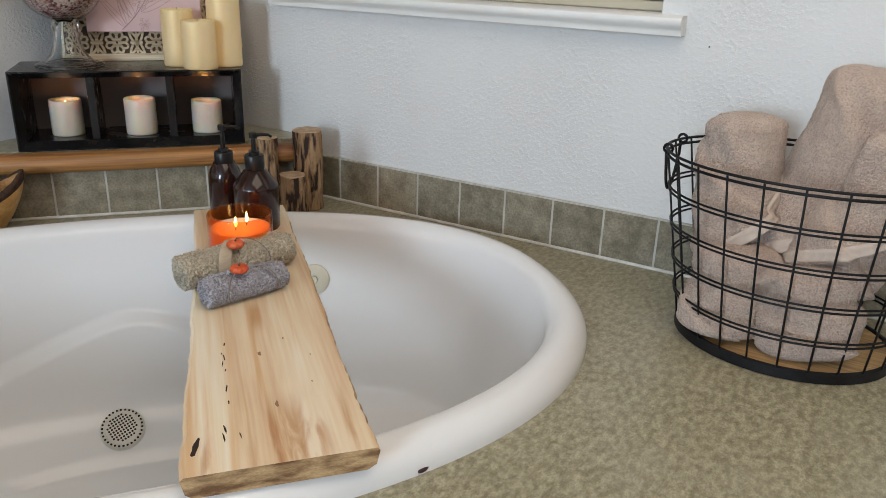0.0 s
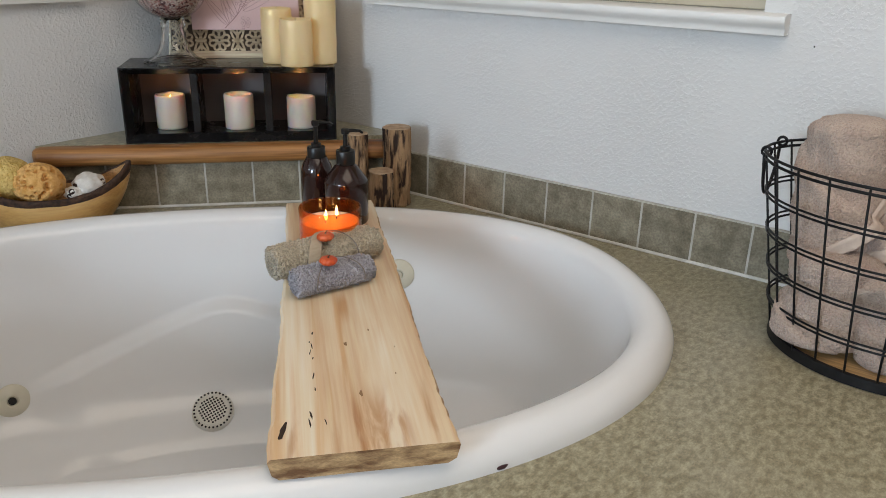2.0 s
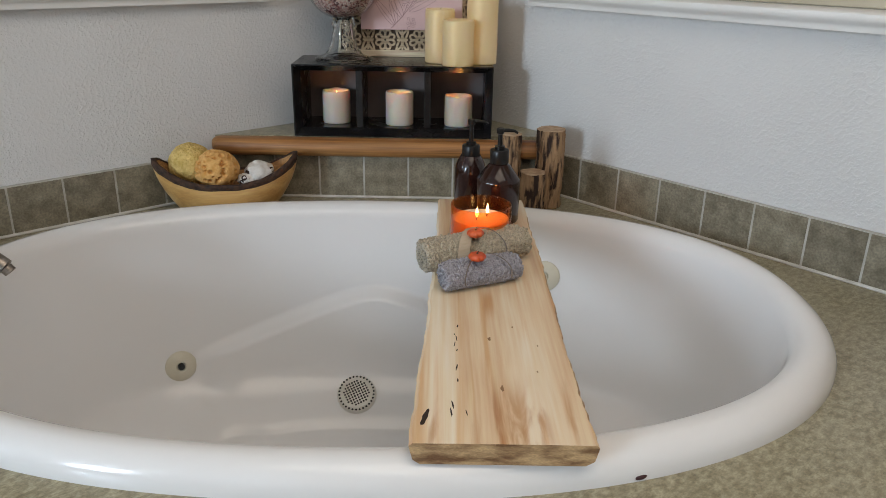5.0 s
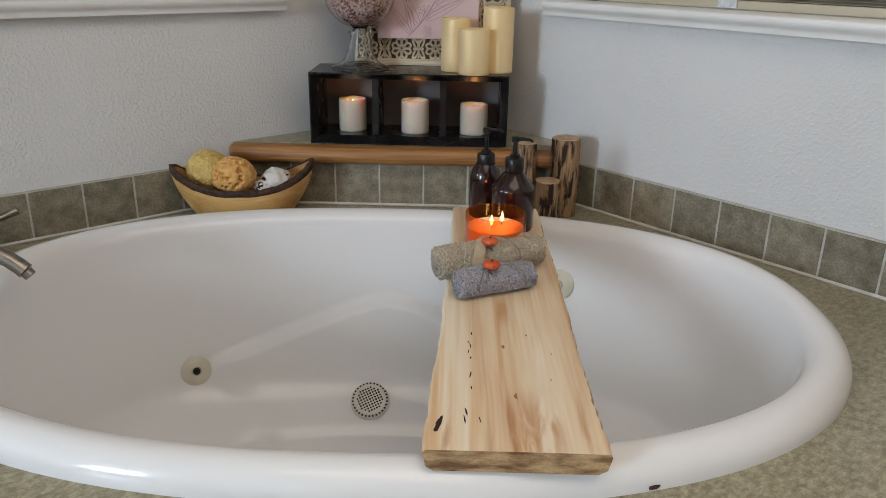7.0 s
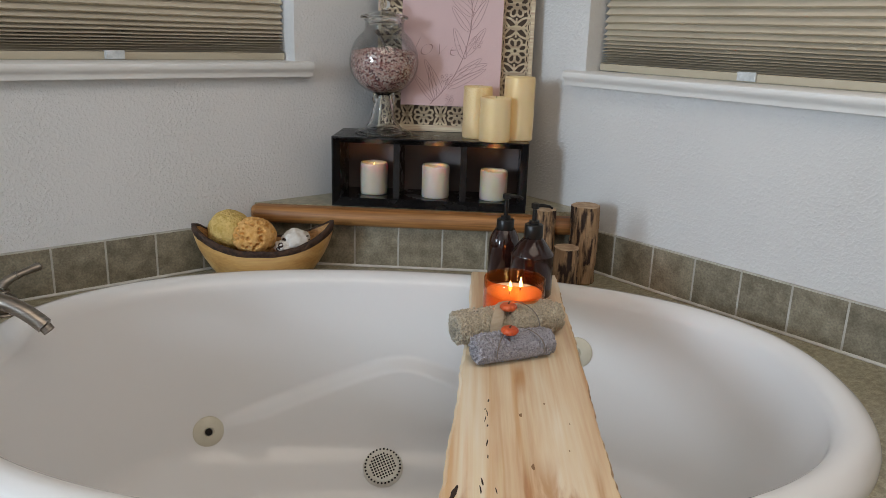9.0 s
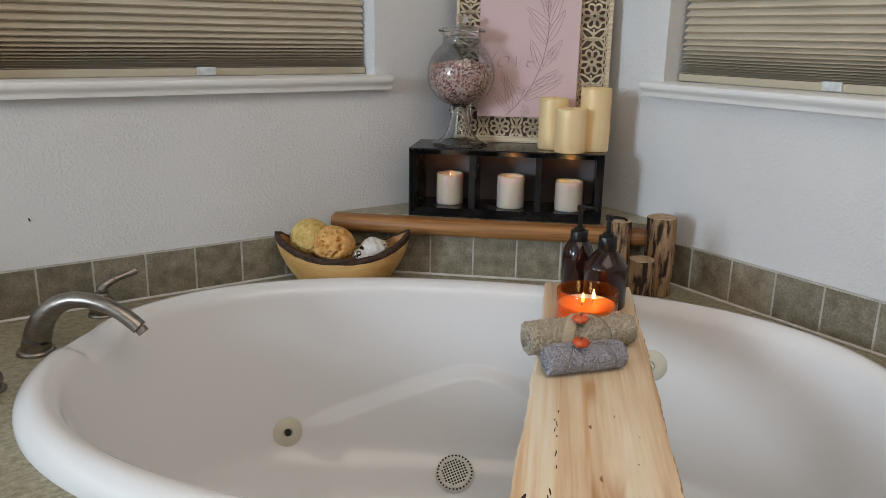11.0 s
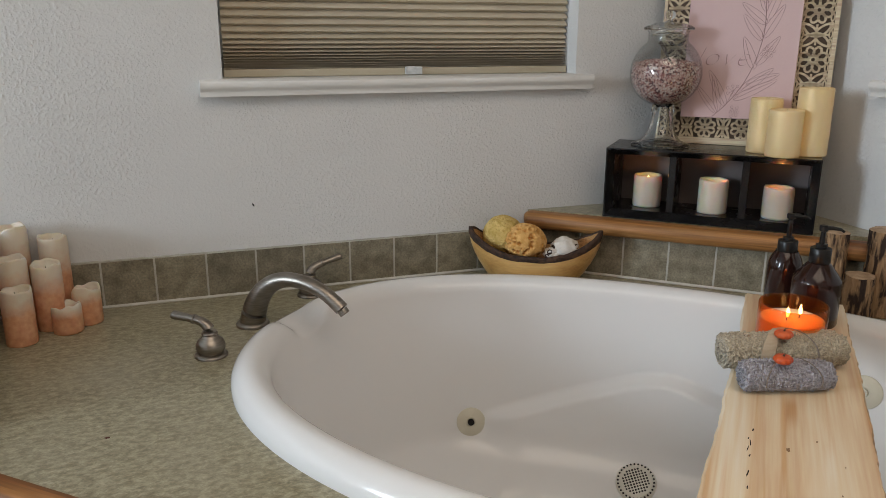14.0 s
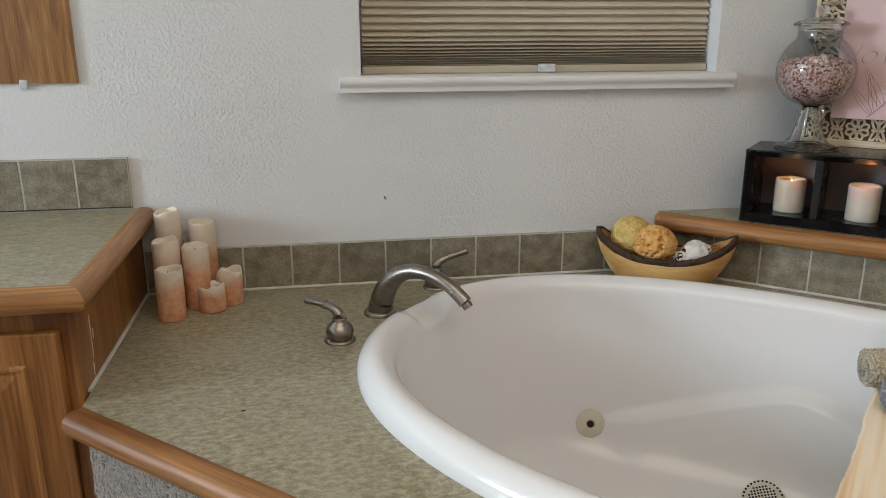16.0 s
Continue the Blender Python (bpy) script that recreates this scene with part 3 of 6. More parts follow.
def pine():
    """Pale plank: warm bands, brown heart streaks, a stained wedge at one end, fine fibres."""
    mt = wood("pale_pine", (0.66, 0.44, 0.25), (0.78, 0.60, 0.395), (0.86, 0.735, 0.55), "Y", 1.0, 0.42, rings=17, distort=0.8, bump=0.06, fibres=0.4)
    N, L = mt.node_tree.nodes, mt.node_tree.links
    b = N["Principled BSDF"]
    src = b.inputs["Base Color"].links[0].from_socket
    tc = N.new("ShaderNodeTexCoord")
    sep = N.new("ShaderNodeSeparateXYZ")
    L.new(tc.outputs["Object"], sep.inputs[0])

    def streaks(scale, place, lo, hi, distortion):
        mp = N.new("ShaderNodeMapping")
        mp.inputs["Scale"].default_value, mp.inputs["Location"].default_value = scale, place
        L.new(tc.outputs["Object"], mp.inputs[0])
        n = N.new("ShaderNodeTexNoise")
        n.inputs["Scale"].default_value, n.inputs["Detail"].default_value, n.inputs["Distortion"].default_value = 1.0, 5, distortion
        L.new(mp.outputs[0], n.inputs["Vector"])
        return ranged(n.outputs["Fac"], lo, hi)

    def ranged(socket, lo, hi):
        m = N.new("ShaderNodeMapRange")
        m.interpolation_type = "SMOOTHSTEP"
        m.inputs["From Min"].default_value, m.inputs["From Max"].default_value = lo, hi
        L.new(socket, m.inputs["Value"])
        return m.outputs[0]

    def times(p, q):
        m = N.new("ShaderNodeMath")
        m.operation = "MULTIPLY"
        L.new(p, m.inputs[0])
        L.new(q, m.inputs[1])
        return m.outputs[0]

    def stain(colour, factor):
        nonlocal src
        mx = N.new("ShaderNodeMix")
        mx.data_type, mx.blend_type = "RGBA", "MULTIPLY"
        mx.inputs["B"].default_value = colour
        L.new(factor, mx.inputs["Factor"])
        L.new(src, mx.inputs["A"])
        src = mx.outputs["Result"]

    stain((0.66, 0.45, 0.29, 1), streaks((24, 3.2, 1), (3.7, 1.35, 0), 0.64, 0.82, 0.7))
    stain((0.90, 0.74, 0.58, 1), streaks((55, 1.6, 1), (0.4, 7.1, 0), 0.50, 0.70, 0.3))
    # heart stain: brown tongues running in from the cut end, and one under the towels
    tongue = streaks((38, 4.5, 1), (1.9, 0.2, 0), 0.42, 0.62, 1.0)
    middle = times(ranged(sep.outputs["X"], -0.052, -0.022), ranged(sep.outputs["X"], 0.062, 0.030))
    stain((0.66, 0.45, 0.30, 1), times(times(tongue, middle), ranged(sep.outputs["Y"], -0.285, -0.40)))
    spot = times(times(ranged(sep.outputs["X"], -0.018, -0.010), ranged(sep.outputs["X"], 0.006, -0.002)), times(ranged(sep.outputs["Y"], -0.150, -0.085), ranged(sep.outputs["Y"], -0.02, -0.07)))
    stain((0.78, 0.60, 0.45, 1), spot)
    L.new(src, b.inputs["Base Color"])
    return mt


PINE = pine()
PINE_END = surface("pine_end_grain", (0.17, 0.085, 0.036), (0.52, 0.35, 0.18), 26, 0.6, 0.4, 240, stretch=(1.0, 1, 3.4), detail=8, lo=0.36, hi=0.60, fine=0.5, fine_scale=300)
BARK_EDGE = surface("live_edge", (0.34, 0.19, 0.09), (0.62, 0.44, 0.25), 30, 0.7, 0.4, 160, stretch=(1, 0.3, 1))
CRACK = plain("dark_crack", (0.03, 0.015, 0.008), 0.9)
CRACK_BROWN = plain("brown_knot", (0.30, 0.17, 0.085), 0.7)
BOARD_V = -1.1172
BOARD_TOP = 0.0675


def bath_board():
    ny, LEN, TH = 120, 0.891, 0.0275
    base = thing("bath_board", uv(0.1975, BOARD_V, BOARD_TOP - TH), "pale live-edge wooden bath board laid across the tub", "bath tray")
    bm = bmesh.new()
    rings = []
    for j in range(ny + 1):
        k = j / ny
        y = -LEN / 2 + LEN * k
        left = -0.1155 + 0.0475 * k - 0.0185 * k * k + 0.0035 * noise.noise((y * 9, 0.3, 0)) + 0.0016 * noise.noise((y * 60, 3.3, 0)) + 0.006 * math.exp(-((k - 0.0) / 0.03) ** 2) * 0.5
        right = 0.0960 + 0.0045 * noise.noise((y * 8, 7.3, 0)) + 0.0022 * noise.noise((y * 70, 9.3, 0))
        ch = 0.005 + 0.003 * noise.noise((y * 14, 1.7, 0))
        x = [left + (right - left) * f for f in (0.25, 0.5, 0.75)]
        rings.append([(left + 0.012, y, 0), (left + 0.004, y, 0.006), (left, y, TH - ch), (left + ch * 0.9, y, TH - 0.0004), (x[0], y, TH), (x[1], y, TH), (x[2], y, TH),
                      (right - ch * 0.6, y, TH - 0.0004), (right, y, TH - ch), (right - 0.004, y, 0.006), (right - 0.014, y, 0)])
    grid_faces(bm, rings, True, True, True)
    bmesh.ops.recalc_face_normals(bm, faces=bm.faces)
    for f in bm.faces:
        if abs(f.normal.y) > 0.8:
            f.material_index = 1
        elif f.normal.z < 0.55:
            f.material_index = 2
    plank = part("plank", bm, [PINE, PINE_END, BARK_EDGE], base, smooth="auto")
    # knot hole, worm cracks and small knots, each a shallow dark sliver in the top
    rng = random.Random(5)
    marks = [(-0.0965, -0.393, 0.0036, 0.0175, -12, CRACK)]
    for x, y in ((-0.058, -0.372), (-0.056, -0.356), (-0.040, -0.372), (-0.050, -0.268), (-0.049, -0.300), (-0.052, -0.176), (-0.049, -0.188), (-0.052, -0.205), (-0.049, -0.222), (-0.047, -0.150)):
        marks.append((x - 0.008, y - 0.012, rng.uniform(0.0006, 0.0012), rng.uniform(0.003, 0.011), rng.uniform(-9, 9), CRACK))
    for x, y, r in ((-0.005, -0.182, 0.0028), (0.004, -0.312, 0.0030), (0.03, -0.145, 0.0014), (0.052, -0.27, 0.0011), (-0.012, -0.43, 0.0012), (0.06, -0.2, 0.001)):
        marks.append((x - 0.006, y - 0.018, r * 0.8, r * 2.0, 0, CRACK_BROWN))
    for x, y, rx, ry, turn, mt in marks:
        b2 = bmesh.new()
        ring0, ring1 = [], []
        for i in range(14):
            a = math.tau * i / 14
            w = 1 + 0.6 * noise.noise((math.cos(a) * 1.5, math.sin(a) * 1.5, x * 90))
            ring0.append((rx * w * math.cos(a), ry * w * math.sin(a), 0.0))
            ring1.append((rx * w * 0.9 * math.cos(a), ry * w * 0.9 * math.sin(a), 0.0003))
        grid_faces(b2, [ring0, ring1], True, False, True)
        part("knot_hole", b2, mt, plank, m=Matrix.Translation((x, y, TH)) @ Matrix.Rotation(radians(turn), 4, "Z"))
    return base


bath_board()

# ---------------------------------------------------------------- tub fittings
NICKEL = surface("brushed_nickel", (0.25, 0.22, 0.19), (0.33, 0.295, 0.255), 40, 0.34, 0.06, 300, metal=1.0, stretch=(1, 1, 8))
DARK = plain("dark_opening", (0.012, 0.010, 0.009), 0.7)
CREAM = surface("aged_cream_plastic", (0.60, 0.56, 0.44), (0.66, 0.62, 0.50), 20, 0.3)
CREAM_PALE = surface("pale_cream_plastic", (0.66, 0.64, 0.57), (0.71, 0.69, 0.63), 20, 0.3)


def on_tub(t, k):
    """A frame on the tub's inner skin: z out of the wall, y up the wall."""
    p = Vector(tub_point(t, k))
    a, b = Vector(tub_point(t + 0.02, k)) - Vector(tub_point(t - 0.02, k)), Vector(tub_point(t, k - 0.02)) - Vector(tub_point(t, k + 0.02))
    n = a.cross(b).normalized()
    if n.dot(Vector((p.x, p.y, 0))) > 0:
        n = -n
    y = (b - n * b.dot(n)).normalized()
    x = y.cross(n)
    m = Matrix((x, y, n)).transposed().to_4x4()
    m.translation = p + n * 0.0005
    return m


def jet(t, k, open_nozzle=True):
    j = part("jet", lathe([(0.0335, -0.01), (0.0335, 0.003), (0.031, 0.0055), (0.015, 0.0075), (0.0125, 0.0085), (0.0095, 0.0075), (0.008, 0.004)], 36, True, True), CREAM, TUB, "aged cream plastic jet fitting", "auto", on_tub(t, k))
    part("nozzle", lathe([(0.0075, 0.0), (0.0075, 0.0055), (0.0072, 0.0058)], 20), DARK if open_nozzle else CREAM, j, "jet nozzle", m=Matrix.Translation((0, 0, 0.003)))


def suction_cover(t, k):
    m = on_tub(t, k)
    c = part("suction_cover", lathe([(0.044, -0.012), (0.044, 0.004), (0.041, 0.010), (0.034, 0.0145), (0.033, 0.0140), (0.031, 0.0145), (0.0, 0.0165)], 40, True, True), CREAM_PALE, TUB, "round perforated suction cover", "auto", m)
    bm = bmesh.new()

    def hole(x, y, z, r):
        ring = [(x + r * math.cos(math.tau * i / 8), y + r * math.sin(math.tau * i / 8), z) for i in range(8)]
        bm.faces.new([bm.verts.new(p) for p in ring])

    g = 0.0062
    for i in range(-5, 6):
        for j in range(-5, 6):
            x, y = (i * 0.94 - j * 0.34) * g, (i * 0.34 + j * 0.94) * g
            rr = math.hypot(x, y)
            if rr < 0.0295:
                hole(x, y, 0.0172 - rr * 0.055, 0.0023)
    for i in range(30):
        a = math.tau * i / 30
        hole(0.0385 * math.cos(a), 0.0385 * math.sin(a), 0.0132, 0.0024)
    ob = part("perforations", bm, DARK, c, "dark perforations")
    ob["kind"] = "stuff"


JET_T, JET_K = 2.56, 0.70
COVER_T, COVER_K = 1.755, 0.88
SIDE_T, SIDE_K = 0.80, 0.245
jet(JET_T, JET_K)
jet(SIDE_T, SIDE_K, False)
suction_cover(COVER_T, COVER_K)
# chip in the enamel at the foot of the rim
bm = bmesh.new()
bmesh.ops.create_icosphere(bm, subdivisions=2, radius=1.0)
bmesh.ops.scale(bm, vec=(0.008, 0.002, 0.003), verts=bm.verts)
for v in bm.verts:
    v.co *= 1 + 0.3 * noise.noise(v.co * 300)
part("enamel_chip", bm, plain("rusty_chip", (0.05, 0.018, 0.02), 0.7), TUB, "dark rusty chip in the rim", True, Matrix.Translation((0.362, -0.4565, 0.0060)) @ Matrix.Rotation(radians(22), 4, "Z"))


def spout():
    base = thing("tub_spout", uv(-0.826, -1.083, 0), "brushed nickel arched tub spout standing on the deck", "faucet")
    part("escutcheon", lathe([(0.034, 0), (0.034, 0.004), (0.031, 0.008), (0.027, 0.009)], 32), NICKEL, base, smooth="auto")
    pts, rad = [], []
    path = [(0.0, 0.006, 0.0272), (0.006, 0.033, 0.0252), (0.019, 0.063, 0.0228), (0.042, 0.090, 0.0192), (0.074, 0.108, 0.0162), (0.108, 0.112, 0.0146), (0.142, 0.107, 0.0140), (0.172, 0.096, 0.0138), (0.198, 0.079, 0.0140), (0.214, 0.065, 0.0142)]
    for (x0, z0, r0), (x1, z1, r1) in zip(path, path[1:]):
        for s in range(4):
            f = s / 4
            pts.append((x0 + (x1 - x0) * f, 0, z0 + (z1 - z0) * f))
            rad.append(r0 + (r1 - r0) * f)
    pts.append((0.214, 0, 0.065))
    rad.append(0.0142)
    pts = [tuple(sum(pts[min(max(i + d, 0), len(pts) - 1)][c] for d in (-2, -1, 0, 1, 2)) / 5 for c in range(3)) if 2 < i < len(pts) - 3 else p for i, p in enumerate(pts)]
    bm = bmesh.new()
    tube(bm, pts, rad, 24)
    part("arm", bm, NICKEL, base, smooth="auto")
    m = Matrix.Translation((0.217, 0, 0.061)) @ Matrix.Rotation(radians(140), 4, "Y")
    part("aerator", lathe([(0.0105, -0.004), (0.0105, 0.006), (0.009, 0.007)], 24), NICKEL, base, m=m, smooth="auto")


spout()


def lever_handle(m, turn, rise):
    m = m @ Matrix.Diagonal((1.08, 1.08, 0.98, 1))
    base = thing("faucet_handle", m, "brushed nickel bell-shaped tub faucet handle with lever", "faucet handle", "tub faucet handles")
    part("escutcheon", lathe([(0.0285, 0), (0.0285, 0.003), (0.026, 0.006), (0.021, 0.0075)], 32), NICKEL, base, smooth="auto")
    part("bell", lathe([(0.020, 0.006), (0.0225, 0.010), (0.0250, 0.017), (0.0250, 0.024), (0.0220, 0.032), (0.0150, 0.038), (0.0125, 0.044), (0.014, 0.046), (0.0125, 0.050)], 32), NICKEL, base, smooth="auto")
    bm = bmesh.new()
    k = math.tan(radians(rise))
    tube(bm, [(0, 0, 0.048), (0.001, 0, 0.056), (0.006, 0, 0.063), (0.014, 0, 0.067 + 0.008 * k), (0.026, 0, 0.069 + 0.020 * k)], [0.0110, 0.0102, 0.0096, 0.0090, 0.0084], 16)
    lev = part("lever", bm, NICKEL, base, smooth="auto", m=Matrix.Rotation(radians(turn), 4, "Z"))
    bm = bmesh.new()
    tube(bm, [(0.026 + q, 0, 0.069 + (0.020 + q) * k) for q in (0.0, 0.001, 0.004, 0.0045, 0.024, 0.038, 0.043, 0.045)], [0.0084, 0.0094, 0.0094, 0.0074, 0.0076, 0.0088, 0.0082, 0.005], 16)
    part("grip", bm, NICKEL, lev, smooth="auto")


lever_handle(Matrix.Translation((-1.470, -0.350, 0)), 146, 6)
lever_handle(Matrix.Translation((-1.234, -0.064, 0)), 6, 15)

# ---------------------------------------------------------------- candles, flames
WAX = surface("white_wax", (0.60, 0.53, 0.44), (0.68, 0.61, 0.52), 9, 0.4, 0.15, 60, sss=0.75)
IVORY = surface("ivory_wax", (0.66, 0.56, 0.32), (0.74, 0.64, 0.40), 14, 0.45, 0.15, 90, sss=0.25)
WICK = plain("charred_wick", (0.02, 0.016, 0.012), 0.9)


def glow(name, c, strength):
    mt = bpy.data.materials.new(name)
    mt.use_nodes = True
    b = mt.node_tree.nodes["Principled BSDF"]
    b.inputs["Base Color"].default_value = (*c, 1)
    b.inputs["Emission Color"].default_value = (*c, 1)
    b.inputs["Emission Strength"].default_value = strength
    return mt


FLAME = glow("candle_flame", (1.0, 0.62, 0.20), 9.0)


def flame(parent, x, y, z, h=0.014, watts=0.02, lift=0.003):
    part("flame", lathe([(0.0006, 0), (0.0022, h * 0.15), (0.0030, h * 0.33), (0.0022, h * 0.6), (0.0009, h * 0.85), (0.0002, h)], 12), FLAME, parent, "small bright flame", True, Matrix.Translation((x, y, z)))
    data = bpy.data.lights.new("flame_light", "POINT")
    data.energy, data.color, data.shadow_soft_size = watts, (1.0, 0.40, 0.10), 0.004
    lp = new("flame_light", data)
    lp.parent = parent
    lp.location = (x, y, z + h + lift)


def pillar(name, m, r, h, mat, label, group, well=0.012, melt=0.0, seed=0):
    """A pillar candle with a burnt-down hollow and uneven lip."""
    base = thing(name, m, label, "candle", group)

    def wob(rr, z, a, k):
        lip = 0.0
        if z > h * 0.8:
            lip = melt * noise.noise((math.cos(a) * 1.3 + seed, math.sin(a) * 1.3, seed * 2.0))
        return rr * (1 + 0.012 * noise.noise((math.cos(a) * 2, math.sin(a) * 2, z * 30 + seed))), z + lip

    prof = [(r * 0.97, 0), (r, 0.003), (r, h * 0.3), (r, h * 0.6), (r, h * 0.85), (r * 0.99, h - 0.004), (r * 0.95, h), (r * 0.87, h - 0.0005), (r * 0.82, h - 0.004), (r * 0.75, h - well * 0.9), (r * 0.4, h - well), (r * 0.05, h - well)]
    part("wax", lathe(prof, 40, True, True, wob), mat, base, smooth=True)
    bm = bmesh.new()
    tube(bm, [(0, 0, h - well - 0.001), (0.0005, 0.0004, h - well + 0.004), (0.0015, 0.001, h - well + 0.008)], 0.0008, 6)
    part("wick", bm, WICK, base)
    return base


for u, v, h, lit in ((-0.1485, -0.345, 0.079, 0.004), (0.0100, -0.360, 0.081, -0.005), (0.1565, -0.362, 0.074, -0.005)):
    c = pillar("pillar_candle", uv(u, v, SHELF_Z + 0.0163), 0.0345, h, WAX, "short white pillar candle, lit, standing in the black cubby shelf", "cubby candles", 0.020, 0.0035 if u > 0.1 else 0.0012, u * 10)
    flame(c, 0.001, 0, h - 0.020 + 0.004 + lit, 0.010, 0.022, 0.002)


def gold_wax():
    mt = surface("gold_patterned_wax", (0.66, 0.555, 0.33), (0.74, 0.635, 0.41), 14, 0.45, sss=0.2)
    N, L = mt.node_tree.nodes, mt.node_tree.links
    b = N["Principled BSDF"]
    src = b.inputs["Base Color"].links[0].from_socket
    tc = N.new("ShaderNodeTexCoord")
    sep = N.new("ShaderNodeSeparateXYZ")
    L.new(tc.outputs["Object"], sep.inputs[0])
    at = N.new("ShaderNodeMath")
    at.operation = "ARCTAN2"
    L.new(sep.outputs["Y"], at.inputs[0])
    L.new(sep.outputs["X"], at.inputs[1])
    sc = N.new("ShaderNodeMath")
    sc.operation = "MULTIPLY"
    sc.inputs[1].default_value = 0.037
    L.new(at.outputs[0], sc.inputs[0])
    cb = N.new("ShaderNodeCombineXYZ")
    L.new(sc.outputs[0], cb.inputs["X"])
    L.new(sep.outputs["Z"], cb.inputs["Y"])
    vo = N.new("ShaderNodeTexVoronoi")
    vo.feature, vo.voronoi_dimensions = "F1", "2D"
    vo.inputs["Scale"].default_value, vo.inputs["Randomness"].default_value = 66, 0.75
    L.new(cb.outputs[0], vo.inputs["Vector"])
    sn = N.new("ShaderNodeMath")
    sn.operation = "SINE"
    mu = N.new("ShaderNodeMath")
    mu.operation = "MULTIPLY"
    mu.inputs[1].default_value = 27
    L.new(vo.outputs["Distance"], mu.inputs[0])
    L.new(mu.outputs[0], sn.inputs[0])
    br = N.new("ShaderNodeTexNoise")
    br.inputs["Scale"].default_value = 260
    L.new(tc.outputs["Object"], br.inputs["Vector"])
    ad = N.new("ShaderNodeMath")
    ad.operation = "MULTIPLY_ADD"
    ad.inputs[1].default_value, ad.inputs[2].default_value = 2.8, -1.35
    L.new(br.outputs["Fac"], ad.inputs[0])
    sm = N.new("ShaderNodeMath")
    sm.operation = "ADD"
    L.new(sn.outputs[0], sm.inputs[0])
    L.new(ad.outputs[0], sm.inputs[1])
    r = N.new("ShaderNodeMapRange")
    r.inputs["From Min"].default_value, r.inputs["From Max"].default_value = 0.62, 1.0
    L.new(sm.outputs[0], r.inputs["Value"])
    mx = N.new("ShaderNodeMix")
    mx.data_type = "RGBA"
    mx.inputs["B"].default_value = (0.46, 0.30, 0.09, 1)
    L.new(r.outputs[0], mx.inputs["Factor"])
    L.new(src, mx.inputs["A"])
    L.new(mx.outputs["Result"], b.inputs["Base Color"])
    L.new(r.outputs[0], b.inputs["Metallic"])
    # lit from inside
    b.inputs["Emission Color"].default_value = (1.0, 0.52, 0.12, 1)
    b.inputs["Emission Strength"].default_value = 0.09
    return mt


GOLD = gold_wax()
for u, v, r, h in ((0.108, -0.362, 0.0355, 0.124), (0.151, -0.417, 0.0375, 0.104), (0.2085, -0.372, 0.037, 0.151)):
    pillar("flameless_candle", uv(u, v, CUB_TOP + 0.0005), r, h, GOLD, "ivory flameless pillar candle with gold filigree pattern", "ivory candles", 0.006, 0.0005, u * 7)


def two_tone():
    mt = surface("two_tone_wax", (0.58, 0.27, 0.14), (0.70, 0.38, 0.22), 35, 0.5, 0.35, 120, sss=0.2, fine=0.4, fine_scale=90)
    N, L = mt.node_tree.nodes, mt.node_tree.links
    b = N["Principled BSDF"]
    src = b.inputs["Base Color"].links[0].from_socket
    tc = N.new("ShaderNodeTexCoord")
    sep = N.new("ShaderNodeSeparateXYZ")
    L.new(tc.outputs["Generated"], sep.inputs[0])
    n = N.new("ShaderNodeTexNoise")
    n.inputs["Scale"].default_value = 60
    L.new(tc.outputs["Object"], n.inputs["Vector"])
    ad = N.new("ShaderNodeMath")
    ad.operation = "MULTIPLY_ADD"
    ad.inputs[1].default_value = 0.22
    L.new(n.outputs["Fac"], ad.inputs[0])
    L.new(sep.outputs["Z"], ad.inputs[2])
    r = N.new("ShaderNodeMapRange")
    r.inputs["From Min"].default_value, r.inputs["From Max"].default_value = 0.64, 0.95
    L.new(ad.outputs[0], r.inputs["Value"])
    mx = N.new("ShaderNodeMix")
    mx.data_type = "RGBA"
    mx.inputs["B"].default_value = (0.72, 0.64, 0.52, 1)
    L.new(r.outputs[0], mx.inputs["Factor"])
    L.new(src, mx.inputs["A"])
    L.new(mx.outputs["Result"], b.inputs["Base Color"])
    return mt


TWO = two_tone()
for x, y, h in ((-1.828, -0.052, 0.206), (-1.826, -0.112, 0.156), (-1.814, -0.170, 0.110), (-1.757, -0.046, 0.180), (-1.768, -0.100, 0.137), (-1.702, -0.088, 0.076), (-1.736, -0.131, 0.055)):
    pillar("led_candle", Matrix.Translation((x, y, 0.0003)) @ Matrix.Rotation(x * 40, 4, "Z"), 0.0285, h, TWO, "cream and terracotta pillar candle with melted lip, beside the vanity", "terracotta candles", 0.014, 0.008 if h > 0.1 else 0.014, x * 31)

# ---------------------------------------------------------------- things on the board


